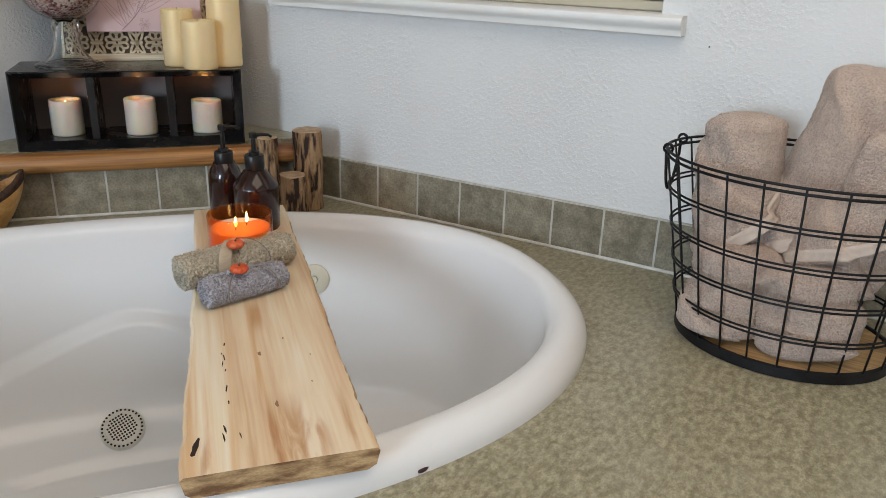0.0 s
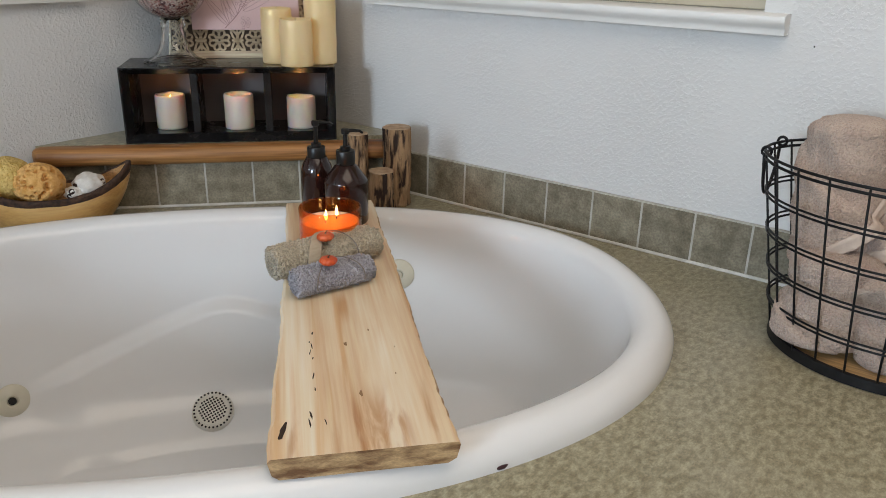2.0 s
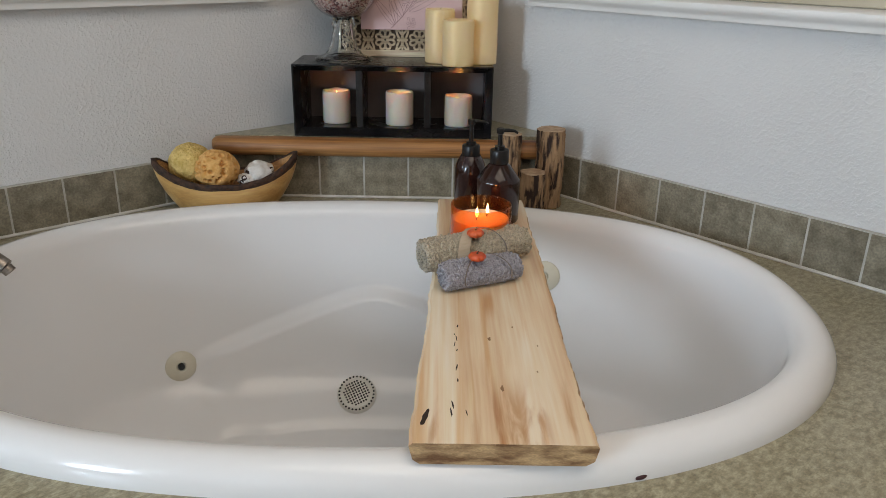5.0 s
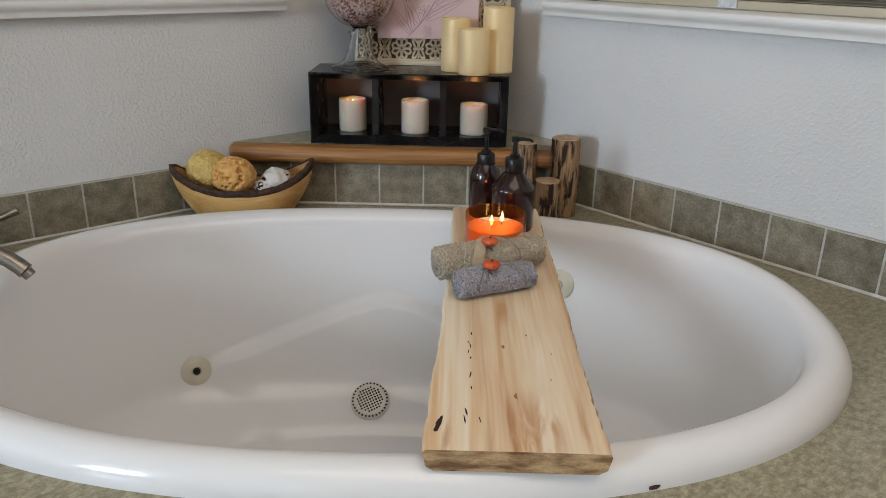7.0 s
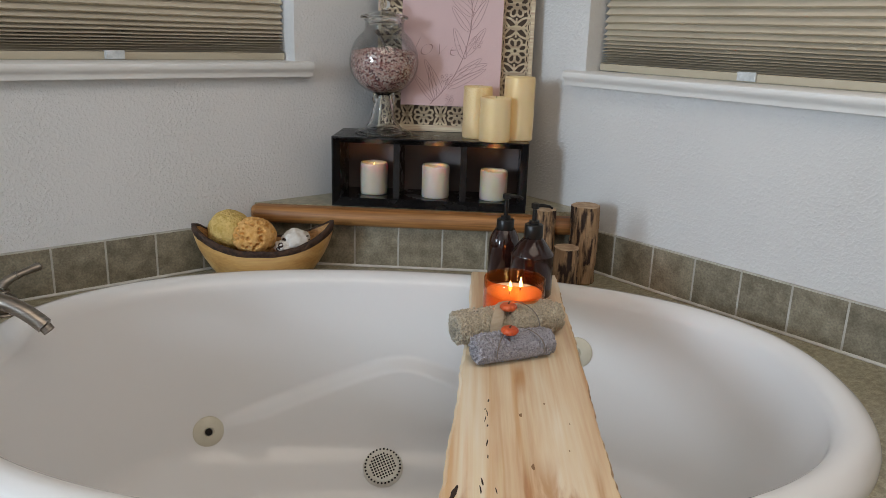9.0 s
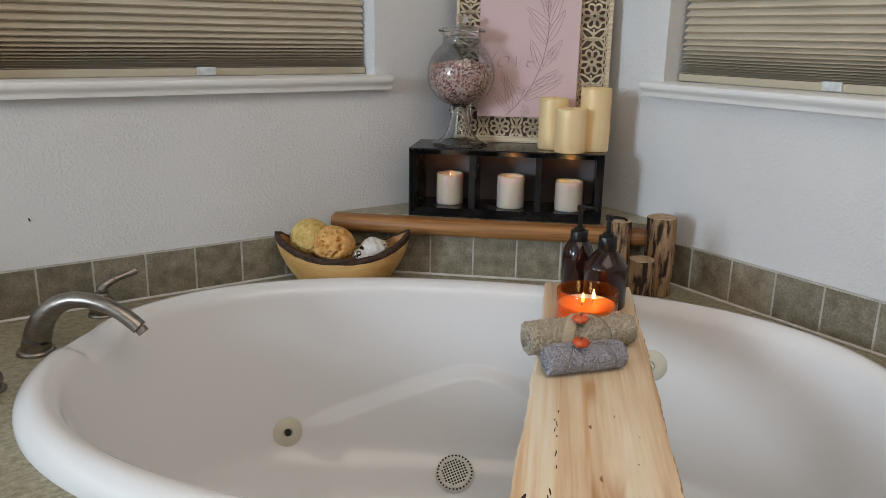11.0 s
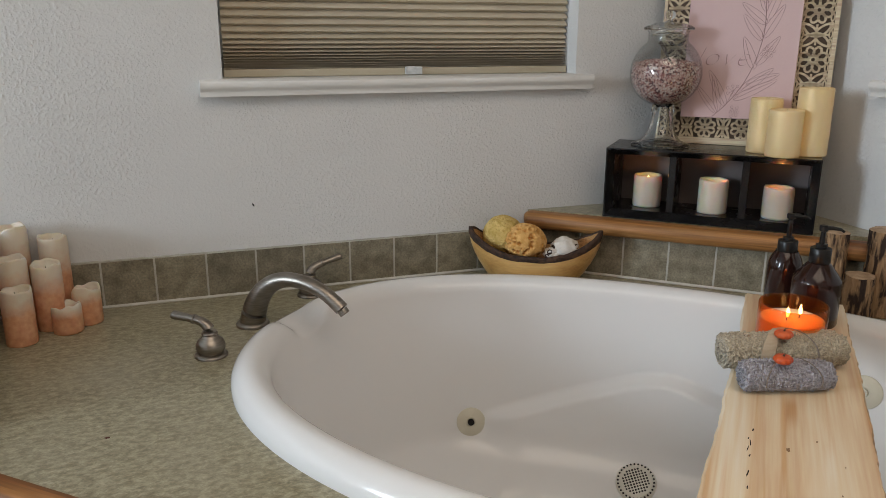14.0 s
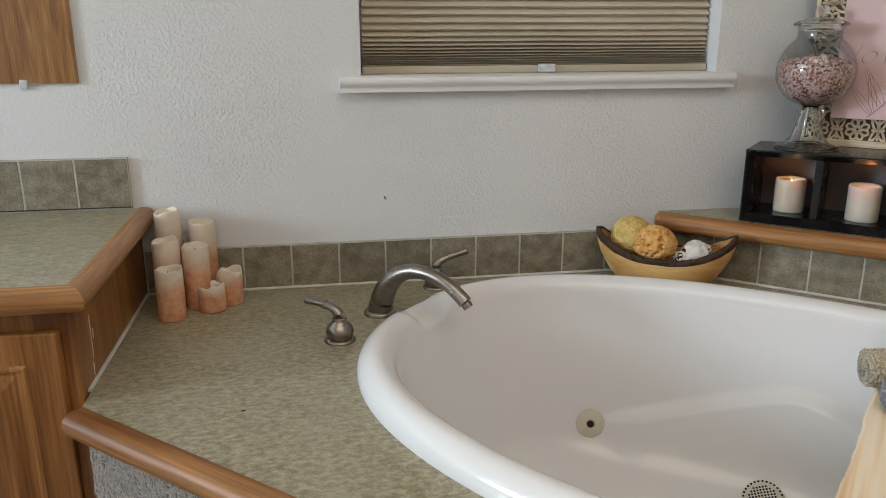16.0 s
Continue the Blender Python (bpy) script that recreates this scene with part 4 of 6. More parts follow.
def thin_glass(name, c, base_gloss=0.035, edge_gloss=0.6):
    """Thin clear walls: light passes straight through, tinted; the gloss rises at grazing angles."""
    mt = bpy.data.materials.new(name)
    mt.use_nodes = True
    N, L = mt.node_tree.nodes, mt.node_tree.links
    N.remove(N["Principled BSDF"])
    tr, gl, mx, fr, pw = N.new("ShaderNodeBsdfTransparent"), N.new("ShaderNodeBsdfGlossy"), N.new("ShaderNodeMixShader"), N.new("ShaderNodeLayerWeight"), N.new("ShaderNodeMath")
    tr.inputs["Color"].default_value = (*c, 1)
    gl.inputs["Roughness"].default_value = 0.03
    pw.operation = "POWER"
    pw.inputs[1].default_value = 3.5
    fr.inputs["Blend"].default_value = 0.5
    sc = N.new("ShaderNodeMath")
    sc.operation = "MULTIPLY_ADD"
    sc.inputs[1].default_value, sc.inputs[2].default_value = edge_gloss, base_gloss
    L.new(fr.outputs["Facing"], pw.inputs[0])
    L.new(pw.outputs[0], sc.inputs[0])
    L.new(sc.outputs[0], mx.inputs[0])
    L.new(tr.outputs[0], mx.inputs[1])
    L.new(gl.outputs[0], mx.inputs[2])
    L.new(mx.outputs[0], N["Material Output"].inputs["Surface"])
    return mt


AMBER = thin_glass("amber_glass", (1.0, 0.60, 0.32))
AMBER_DARK = bpy.data.materials.new("dark_amber_plastic")
AMBER_DARK.use_nodes = True
_b = AMBER_DARK.node_tree.nodes["Principled BSDF"]
_b.inputs["Base Color"].default_value = (0.022, 0.008, 0.006, 1)
_b.inputs["Roughness"].default_value = 0.12
_b.inputs["Transmission Weight"].default_value = 0.14
BLACK_PLASTIC = surface("black_pump_plastic", (0.007, 0.007, 0.007), (0.012, 0.012, 0.012), 30, 0.3, spec=0.3)


def jar_candle():
    r, h = 0.0552, 0.081
    base = thing("jar_candle", uv(0.189, -0.953, BOARD_TOP + 0.0004), "lit two-wick candle in an orange glass jar on the board", "candle")
    part("glass_jar", lathe([(r * 0.90, 0), (r * 0.97, 0.003), (r, 0.012), (r, h - 0.002), (r - 0.001, h), (r - 0.003, h), (r - 0.0035, h - 0.003), (r - 0.0035, 0.010), (r * 0.86, 0.006), (0.001, 0.006)], 56, True, False), AMBER, base, "translucent orange glass", True)
    wax = part("wax", lathe([(r * 0.86, 0.0065), (r - 0.0042, 0.011), (r - 0.0042, 0.054), (r - 0.006, 0.0535), (0.002, 0.053)], 48, True, True), surface("peach_wax", (0.80, 0.62, 0.50), (0.88, 0.72, 0.60), 12, 0.35, sss=0.5), base, smooth=True)
    for x, y in ((-0.009, -0.012), (0.011, 0.010)):
        bm = bmesh.new()
        tube(bm, [(x, y, 0.052), (x + 0.0005, y, 0.058), (x + 0.002, y, 0.061)], 0.001, 6)
        part("wick", bm, WICK, base)
        flame(base, x + 0.001, y, 0.059, 0.019, 0.045)


jar_candle()


def pump_bottle(m, r, hb, hs, label, conical, total):
    """Soap bottle: body height hb, shoulder to hs, collar, pump with a spout along local x."""
    base = thing("pump_bottle", m, label, "soap bottle", "pump bottles")
    if conical:
        prof = [(r * 0.95, 0), (r, 0.004), (r, hb - 0.004), (r * 0.985, hb), (r * 0.5, hs - 0.004), (0.0145, hs), (0.0145, hs + 0.012)]
    else:
        prof = [(r * 0.95, 0), (r, 0.004), (r, hb - 0.006), (r * 0.97, hb + 0.008), (r * 0.86, hb + 0.020), (r * 0.62, hb + 0.034), (0.0155, hs - 0.004), (0.0135, hs), (0.0135, hs + 0.012)]
    part("body", lathe(prof, 40), AMBER_DARK, base, "dark amber plastic", "auto")
    part("collar", lathe([(0.0180, hs - 0.001), (0.0184, hs), (0.0184, hs + 0.024), (0.0172, hs + 0.026), (0.0100, hs + 0.0265), (0.0100, hs + 0.033), (0.005, hs + 0.034)], 36), BLACK_PLASTIC, base, "black pump collar", "auto")
    pump = part("pump", lathe([(0.0048, hs + 0.033), (0.0042, total - 0.012), (0.0075, total - 0.010), (0.0080, total - 0.002), (0.006, total)], 24), BLACK_PLASTIC, base, "black pump stem", "auto")
    bm = bmesh.new()
    tube(bm, [(0.0, 0, total - 0.005), (0.015, 0, total - 0.0045), (0.028, 0, total - 0.006), (0.034, 0, total - 0.010)], [0.0055, 0.0045, 0.0035, 0.003], 12, squash=0.8)
    part("spout", bm, BLACK_PLASTIC, pump, smooth="auto")


pump_bottle(uv(0.1765, -0.722, BOARD_TOP + 0.0003, 3), 0.0328, 0.078, 0.107, "tall amber pump bottle with rounded shoulders on the board", False, 0.186)
pump_bottle(uv(0.2295, -0.802, BOARD_TOP + 0.0003, 5), 0.0428, 0.086, 0.118, "amber pump bottle with conical shoulders on the board", True, 0.186)


def terry(name, c1, c2):
    mt = surface(name, c1, c2, 330, 0.95, 1.0, 330, bump_dist=0.008, sheen=0.35, fine=0.25, fine_scale=30, detail=2, lo=0.3, hi=0.6)
    return mt


TAN = terry("tan_terry", (0.38, 0.30, 0.185), (0.70, 0.59, 0.42))
GREY = terry("grey_terry", (0.21, 0.195, 0.23), (0.55, 0.52, 0.575))
BLUSH = terry("blush_terry", (0.46, 0.325, 0.245), (0.65, 0.485, 0.385))
RIBBON = surface("flat_weave_hem", (0.46, 0.36, 0.25), (0.52, 0.42, 0.30), 60, 0.9, 0.4, 500, stretch=(1, 1, 6))
HEM = surface("blush_hem", (0.56, 0.45, 0.37), (0.63, 0.515, 0.43), 60, 0.9, 0.4, 400, stretch=(1, 1, 6))


def roll_bm(length, radius, turns=3.2, nl=46, np_=150, fuzz=0.0015, sag=0.0, seed=0.0, bulge=0.06, phase=0.0, flat=0.0, lump=0.05, taper=0.10, tail=0.03):
    """A towel rolled up along local x: a thick spiral sheet, open at the ends."""
    th = radius / (turns + 0.6) * 0.86
    out, inn = [], []
    for i in range(np_ + 1):
        f = i / np_
        a = phase + math.tau * turns * f
        r = radius * (0.16 + 0.84 * f)
        out.append((r, a))
        inn.append((max(r - th, 0.0008), a))
    loop = out + inn[::-1]
    bm = bmesh.new()
    rings = []
    for j in range(nl + 1):
        k = j / nl
        x = (k - 0.5) * length
        ring = []
        for q, (r, a) in enumerate(loop):
            edge = min(k, 1 - k)
            s = 1 + bulge * math.sin(math.pi * k) - taper * math.exp(-edge / tail)
            s += lump * noise.noise((x * 14 + seed, a * 0.5, r * 20))
            rr = r * s + fuzz * noise.noise((x * 320 + seed, math.cos(a) * r * 320, math.sin(a) * r * 320)) + fuzz * 0.7 * noise.noise((x * 900, math.cos(a) * r * 900, math.sin(a) * r * 900 + seed))
            y, z = rr * math.cos(a), rr * math.sin(a)
            if z < 0:
                z *= 1 - flat
            tele = 0.012 * (r / radius - 0.5) * (1 if k > 0.5 else -1) * (1 if edge < 0.5 else 0) * (abs(k - 0.5) * 2) ** 6
            ring.append((x - tele * 0.6 + fuzz * noise.noise((r * 500, a * 9, k * 3)), y, z - sag * (2 * k - 1) ** 2))
        rings.append(ring)
    vv = grid_faces(bm, rings, True)
    m = len(loop)
    n = np_ + 1
    for ring, flip in ((vv[0], False), (vv[-1], True)):
        for i in range(n - 1):
            f = (ring[i], ring[i + 1], ring[m - 2 - i], ring[m - 1 - i])
            bm.faces.new(f if flip else f[::-1])
    bmesh.ops.recalc_face_normals(bm, faces=bm.faces)
    return bm


PUMPKIN = surface("orange_ceramic", (0.55, 0.07, 0.015), (0.68, 0.12, 0.03), 60, 0.35)
STEM = plain("pumpkin_stem", (0.08, 0.05, 0.025), 0.7)
CORD = plain("twine", (0.20, 0.165, 0.14), 0.8)


def hand_towel(m, length, r, mat, label, ribbon, seed, band):
    base = thing("hand_towel", m, label, "towel", "rolled hand towels")
    part("towel_roll", roll_bm(length, r, 3.0, 120, 220, 0.0036, 0.0, seed, 0.04, 0.8, 0.10), mat, base, smooth=True, m=Matrix.Translation((0, 0, r * 0.88)))
    # tie: a band slung over the roll on the slant, and a cord on the other slant
    for wdt, mt, x0, slant, name in ((ribbon, band, -0.012, 0.030, "hem_band"), (0.0012, CORD, 0.016, -0.026, "tie_cord")):
        bm = bmesh.new()
        rows = []
        for i in range(29):
            a = radians(-15 + 210 * i / 28)
            x = x0 - slant * math.cos(a) * 1.0
            rr = r * 1.055 + (0.0012 if wdt > 0.005 else 0.0008)
            y, z = -rr * math.cos(a), r * 0.88 + rr * math.sin(a)
            rows.append([(x - wdt, y, z), (x - wdt * 0.4, y * 1.01, z + 0.0006), (x + wdt * 0.4, y * 1.01, z + 0.0006), (x + wdt, y, z)])
        grid_faces(bm, rows, False)
        part(name, bm, mt, base, smooth=True)
    return base


def pumpkin(m, r, label):
    base = thing("mini_pumpkin", m, label, "ornament", "mini pumpkins")
    prof = []
    for i in range(15):
        a = math.pi * i / 14 - math.pi / 2
        prof.append((max(r * math.cos(a), 0.0004), r * 0.78 * (math.sin(a) * (1 - 0.22 * math.cos(a * 0.0)) + 1) * (0.9)))
    part("pumpkin_body", lathe(prof, 48, True, True, lambda rr, z, a, k: (rr * (0.86 + 0.14 * abs(math.cos(a * 4.0)) ** 0.6), z - 0.22 * r * (1 if k > 10 else 0) * (k - 10) / 4)), PUMPKIN, base, "glazed orange body", True)
    bm = bmesh.new()
    tube(bm, [(0, 0, r * 0.95), (0.0005, 0, r * 1.20), (0.0018, 0, r * 1.34)], [0.0018, 0.0014, 0.0015], 8)
    part("stem", bm, STEM, base, smooth=True)


hand_towel(uv(0.176, -1.042, BOARD_TOP + 0.0006, 27), 0.204, 0.0325, TAN, "rolled tan terry hand towel tied with its hem, on the board", 0.011, 1.0, RIBBON)
hand_towel(uv(0.182, -1.130, BOARD_TOP + 0.0006, 25), 0.140, 0.0260, GREY, "rolled grey terry washcloth tied with cord, on the board", 0.0012, 5.0, CORD)
pumpkin(uv(0.1745, -1.066, BOARD_TOP + 0.0555), 0.0145, "tiny orange pumpkin sitting on the tan towel roll")
pumpkin(uv(0.1745, -1.146, BOARD_TOP + 0.0455), 0.0142, "tiny orange pumpkin sitting on the grey towel roll")

# ---------------------------------------------------------------- logs in the corner of the deck
BARK = surface("flaky_bark", (0.030, 0.014, 0.008), (0.36, 0.22, 0.115), 34, 0.85, 0.9, 120, stretch=(1.7, 1.7, 0.30), lo=0.43, hi=0.52, bump_dist=0.008, detail=7, fine=0.4, fine_scale=90)
LOG_END = surface("log_end", (0.34, 0.22, 0.13), (0.52, 0.37, 0.24), 60, 0.8, 0.3, 200)


def log(m, r, h, seed):
    base = thing("decorative_log", m, "short upright cut log with flaking brown bark", "log", "decorative logs")
    n, nz = 44, 40
    bm = bmesh.new()

    def rad(a, z):
        big = 0.05 * noise.noise((math.cos(a) * 1.2 + seed, math.sin(a) * 1.2, z * 6))
        flake = noise.noise((math.cos(a) * 3.4 + seed * 3, math.sin(a) * 3.4, z * 16))
        return r * (1 + big) + (0.0014 if flake > 0.02 else -0.0012) + 0.0008 * noise.noise((a * 9, z * 120, seed))

    rings = [[(rad(math.tau * i / n, h * k / nz) * math.cos(math.tau * i / n), rad(math.tau * i / n, h * k / nz) * math.sin(math.tau * i / n), h * k / nz) for i in range(n)] for k in range(nz + 1)]
    grid_faces(bm, rings, True, True, False)
    part("bark", bm, BARK, base, smooth=True)
    top = rings[-1]
    bm = bmesh.new()
    grid_faces(bm, [[(x, y, z + 0.0002) for x, y, z in top], [(x * 0.96, y * 0.96, z + 0.002) for x, y, z in top], [(x * 0.5, y * 0.5, z + 0.0025) for x, y, z in top]], True, False, True)
    part("cut_face", bm, LOG_END, base, "pale sawn top")


log(uv(0.3725, -0.496, 0.0003), 0.0330, 0.186, 1.3)
log(uv(0.3285, -0.548, 0.0003), 0.0288, 0.096, 4.1)
log(uv(0.2815, -0.484, 0.0003), 0.0228, 0.170, 7.7)

# ---------------------------------------------------------------- bowl with sponges
BOWL = wood("turned_light_wood", (0.48, 0.25, 0.075), (0.60, 0.36, 0.125), (0.68, 0.45, 0.18), "X", 1.3, 0.28, fibres=0.3)
BOWL_BARK = surface("dark_bark_rim", (0.020, 0.010, 0.006), (0.075, 0.035, 0.018), 90, 0.8, 0.8, 140, bump_dist=0.004)
BOWL_IN = wood("bowl_inside", (0.30, 0.14, 0.05), (0.42, 0.22, 0.08), (0.50, 0.29, 0.12), "X", 1.3, 0.45)
SPONGE_Y = surface("yellow_sponge", (0.52, 0.35, 0.09), (0.70, 0.51, 0.19), 90, 0.95, 0.9, 160, bump_dist=0.004)
SPONGE_O = surface("amber_sponge", (0.60, 0.31, 0.08), (0.76, 0.45, 0.165), 90, 0.95, 0.9, 160, bump_dist=0.004)
BOWL_M = Matrix.Translation((-0.700, -0.134, 0.0005)) @ Matrix.Rotation(radians(-27), 4, "Z")


def bowl():
    base = thing("wooden_bowl", BOWL_M, "boat-shaped light wooden bowl with dark live bark rim, holding sponges", "bowl")
    L, W, n = 0.160, 0.074, 80

    def lip(a):
        return 0.080 + 0.052 * abs(math.cos(a)) ** 2.6 + 0.002 * noise.noise((math.cos(a) * 4, math.sin(a) * 4, 3))

    def shell(k, inset, floor):
        ring = []
        for i in range(n):
            a = math.tau * i / n
            f = 0.62 + 0.38 * math.sin(k * math.pi / 2) ** 0.9
            fx = f if k < 1 else 1.0
            x = (L * fx - inset) * math.cos(a) * (1 if abs(math.cos(a)) < 2 else 1)
            y = (W * f - inset) * math.copysign(abs(math.sin(a)) ** 1.15, math.sin(a))
            ring.append((x, y, floor + (lip(a) - floor) * k))
        return ring

    ks = [0.0, 0.04, 0.12, 0.25, 0.4, 0.55, 0.7, 0.78, 0.83]
    bm = bmesh.new()
    grid_faces(bm, [[(x * 0.93, y * 0.93, z) for x, y, z in shell(0, 0, 0)]] + [shell(k, 0, 0.0) for k in ks], True, True, False)
    part("outer_shell", bm, BOWL, base, "pale polished wood", True)
    bm = bmesh.new()
    bump = [[(x * (1 + 0.012 * noise.noise((x * 120, y * 120, q))), y * (1 + 0.03 * noise.noise((x * 120, y * 120, q))), z + 0.0012 * noise.noise((x * 200, y * 200, q))) for x, y, z in ring] for q, ring in enumerate(
        [shell(0.83, 0.0002, 0.0), shell(0.91, -0.0015, 0.0), shell(1.0, -0.001, 0.0), shell(1.0, 0.006, 0.0), shell(0.95, 0.010, 0.0)])]
    grid_faces(bm, bump, True)
    part("bark_rim", bm, BOWL_BARK, base, "dark rough bark edge", True)
    bm = bmesh.new()
    grid_faces(bm, [shell(k, 0.009, 0.012) for k in (0.955, 0.8, 0.6, 0.4, 0.2, 0.05, 0.0)], True, False, True)
    part("inner_shell", bm, BOWL_IN, base, "reddish wooden inside", True)


bowl()


def sponge(m, r, mat, label, pit, pit_scale, squash, seed):
    bm = bmesh.new()
    bmesh.ops.create_icosphere(bm, subdivisions=6, radius=1.0)
    for v in bm.verts:
        d = v.co.normalized()
        p = d * pit_scale + Vector((seed, seed * 2, 0))
        w = noise.voronoi(p)[0]
        q = w[0]
        hole = max(0.0, 1 - q / 0.46)
        s = 1 + 0.05 * noise.noise(d * 2.2 + Vector((seed, 0, 0))) - pit * min(1.0, hole * 2.4) + 0.012 * noise.noise(d * 30)
        v.co = Vector((d.x * r * s, d.y * r * s, d.z * r * s * squash))
    ob = part("bath_sponge", bm, mat, None, smooth=True, m=m)
    tagged(ob, label, "sponge", "bowl sponges")


sponge(BOWL_M @ Matrix.Translation((-0.078, 0.018, 0.108)), 0.050, SPONGE_Y, "round yellow natural sea sponge in the wooden bowl", 0.035, 11.0, 0.96, 2.0)
sponge(BOWL_M @ Matrix.Translation((-0.022, -0.014, 0.102)), 0.0505, SPONGE_O, "round amber honeycomb sponge with large pores in the bowl", 0.20, 3.6, 0.88, 9.0)
SHELL_W = surface("chalky_white", (0.62, 0.58, 0.52), (0.78, 0.75, 0.70), 60, 0.8, 0.5, 120)


def white_ornament(m, r, seed, holes):
    base = thing("white_shell_ornament", m, "small chalky white shell with dark brown openings in the bowl", "ornament", "white shells")
    bm = bmesh.new()
    bmesh.ops.create_icosphere(bm, subdivisions=4, radius=1.0)
    for v in bm.verts:
        d = v.co.normalized()
        s = 1 + 0.22 * noise.noise(d * 2.4 + Vector((seed, 0, 0))) + 0.07 * noise.noise(d * 7)
        v.co = Vector((d.x * r * 1.15 * s, d.y * r * s, d.z * r * 0.8 * s))
    part("shell_body", bm, SHELL_W, base, smooth=True)
    for a, el in holes:
        d = Vector((math.cos(a) * math.cos(el), math.sin(a) * math.cos(el), math.sin(el)))
        q = d.to_track_quat("Z", "Y").to_matrix().to_4x4()
        q.translation = Vector((d.x * r * 1.1, d.y * r * 0.97, d.z * r * 0.8))
        part("opening", lathe([(0.0062, -0.003), (0.0062, 0.0012), (0.0042, 0.0016), (0.0035, -0.001)], 14), BOWL_BARK, base, "dark brown opening", True, q)


white_ornament(BOWL_M @ Matrix.Translation((0.072, -0.006, 0.088)), 0.030, 2.2, ((-0.5, 0.35), (-2.6, 0.15)))
white_ornament(BOWL_M @ Matrix.Translation((0.042, -0.022, 0.078)), 0.017, 6.2, ((-1.9, 0.5), (-2.2, -0.3)))

# ---------------------------------------------------------------- apothecary jar
JAR_GLASS = thin_glass("clear_jar_glass", (0.90, 0.91, 0.91), 0.06, 0.9)
JAR_SOLID = glass("solid_jar_glass", (0.97, 0.98, 0.98), 0.0, 1.42)


def salt_material():
    mt = surface("pink_bath_salt", (0.60, 0.32, 0.30), (0.80, 0.60, 0.56), 200, 0.6, 0.6, 200)
    N, L = mt.node_tree.nodes, mt.node_tree.links
    b = N["Principled BSDF"]
    tc = N.new("ShaderNodeTexCoord")
    vo = N.new("ShaderNodeTexVoronoi")
    vo.inputs["Scale"].default_value = 260
    L.new(tc.outputs["Object"], vo.inputs["Vector"])
    sep = N.new("ShaderNodeSeparateColor")
    L.new(vo.outputs["Color"], sep.inputs[0])
    r = N.new("ShaderNodeValToRGB")
    r.color_ramp.interpolation = "CONSTANT"
    e = r.color_ramp.elements
    e[0].position, e[0].color = 0.0, (0.12, 0.03, 0.035, 1)
    e[1].position, e[1].color = 0.22, (0.42, 0.16, 0.15, 1)
    for pos, c in ((0.36, (0.66, 0.38, 0.33, 1)), (0.58, (0.74, 0.51, 0.44, 1)), (0.82, (0.82, 0.68, 0.60, 1))):
        k = e.new(pos)
        k.color = c
    L.new(sep.outputs[0], r.inputs[0])
    L.new(r.outputs[0], b.inputs["Base Color"])
    return mt


SALT = salt_material()


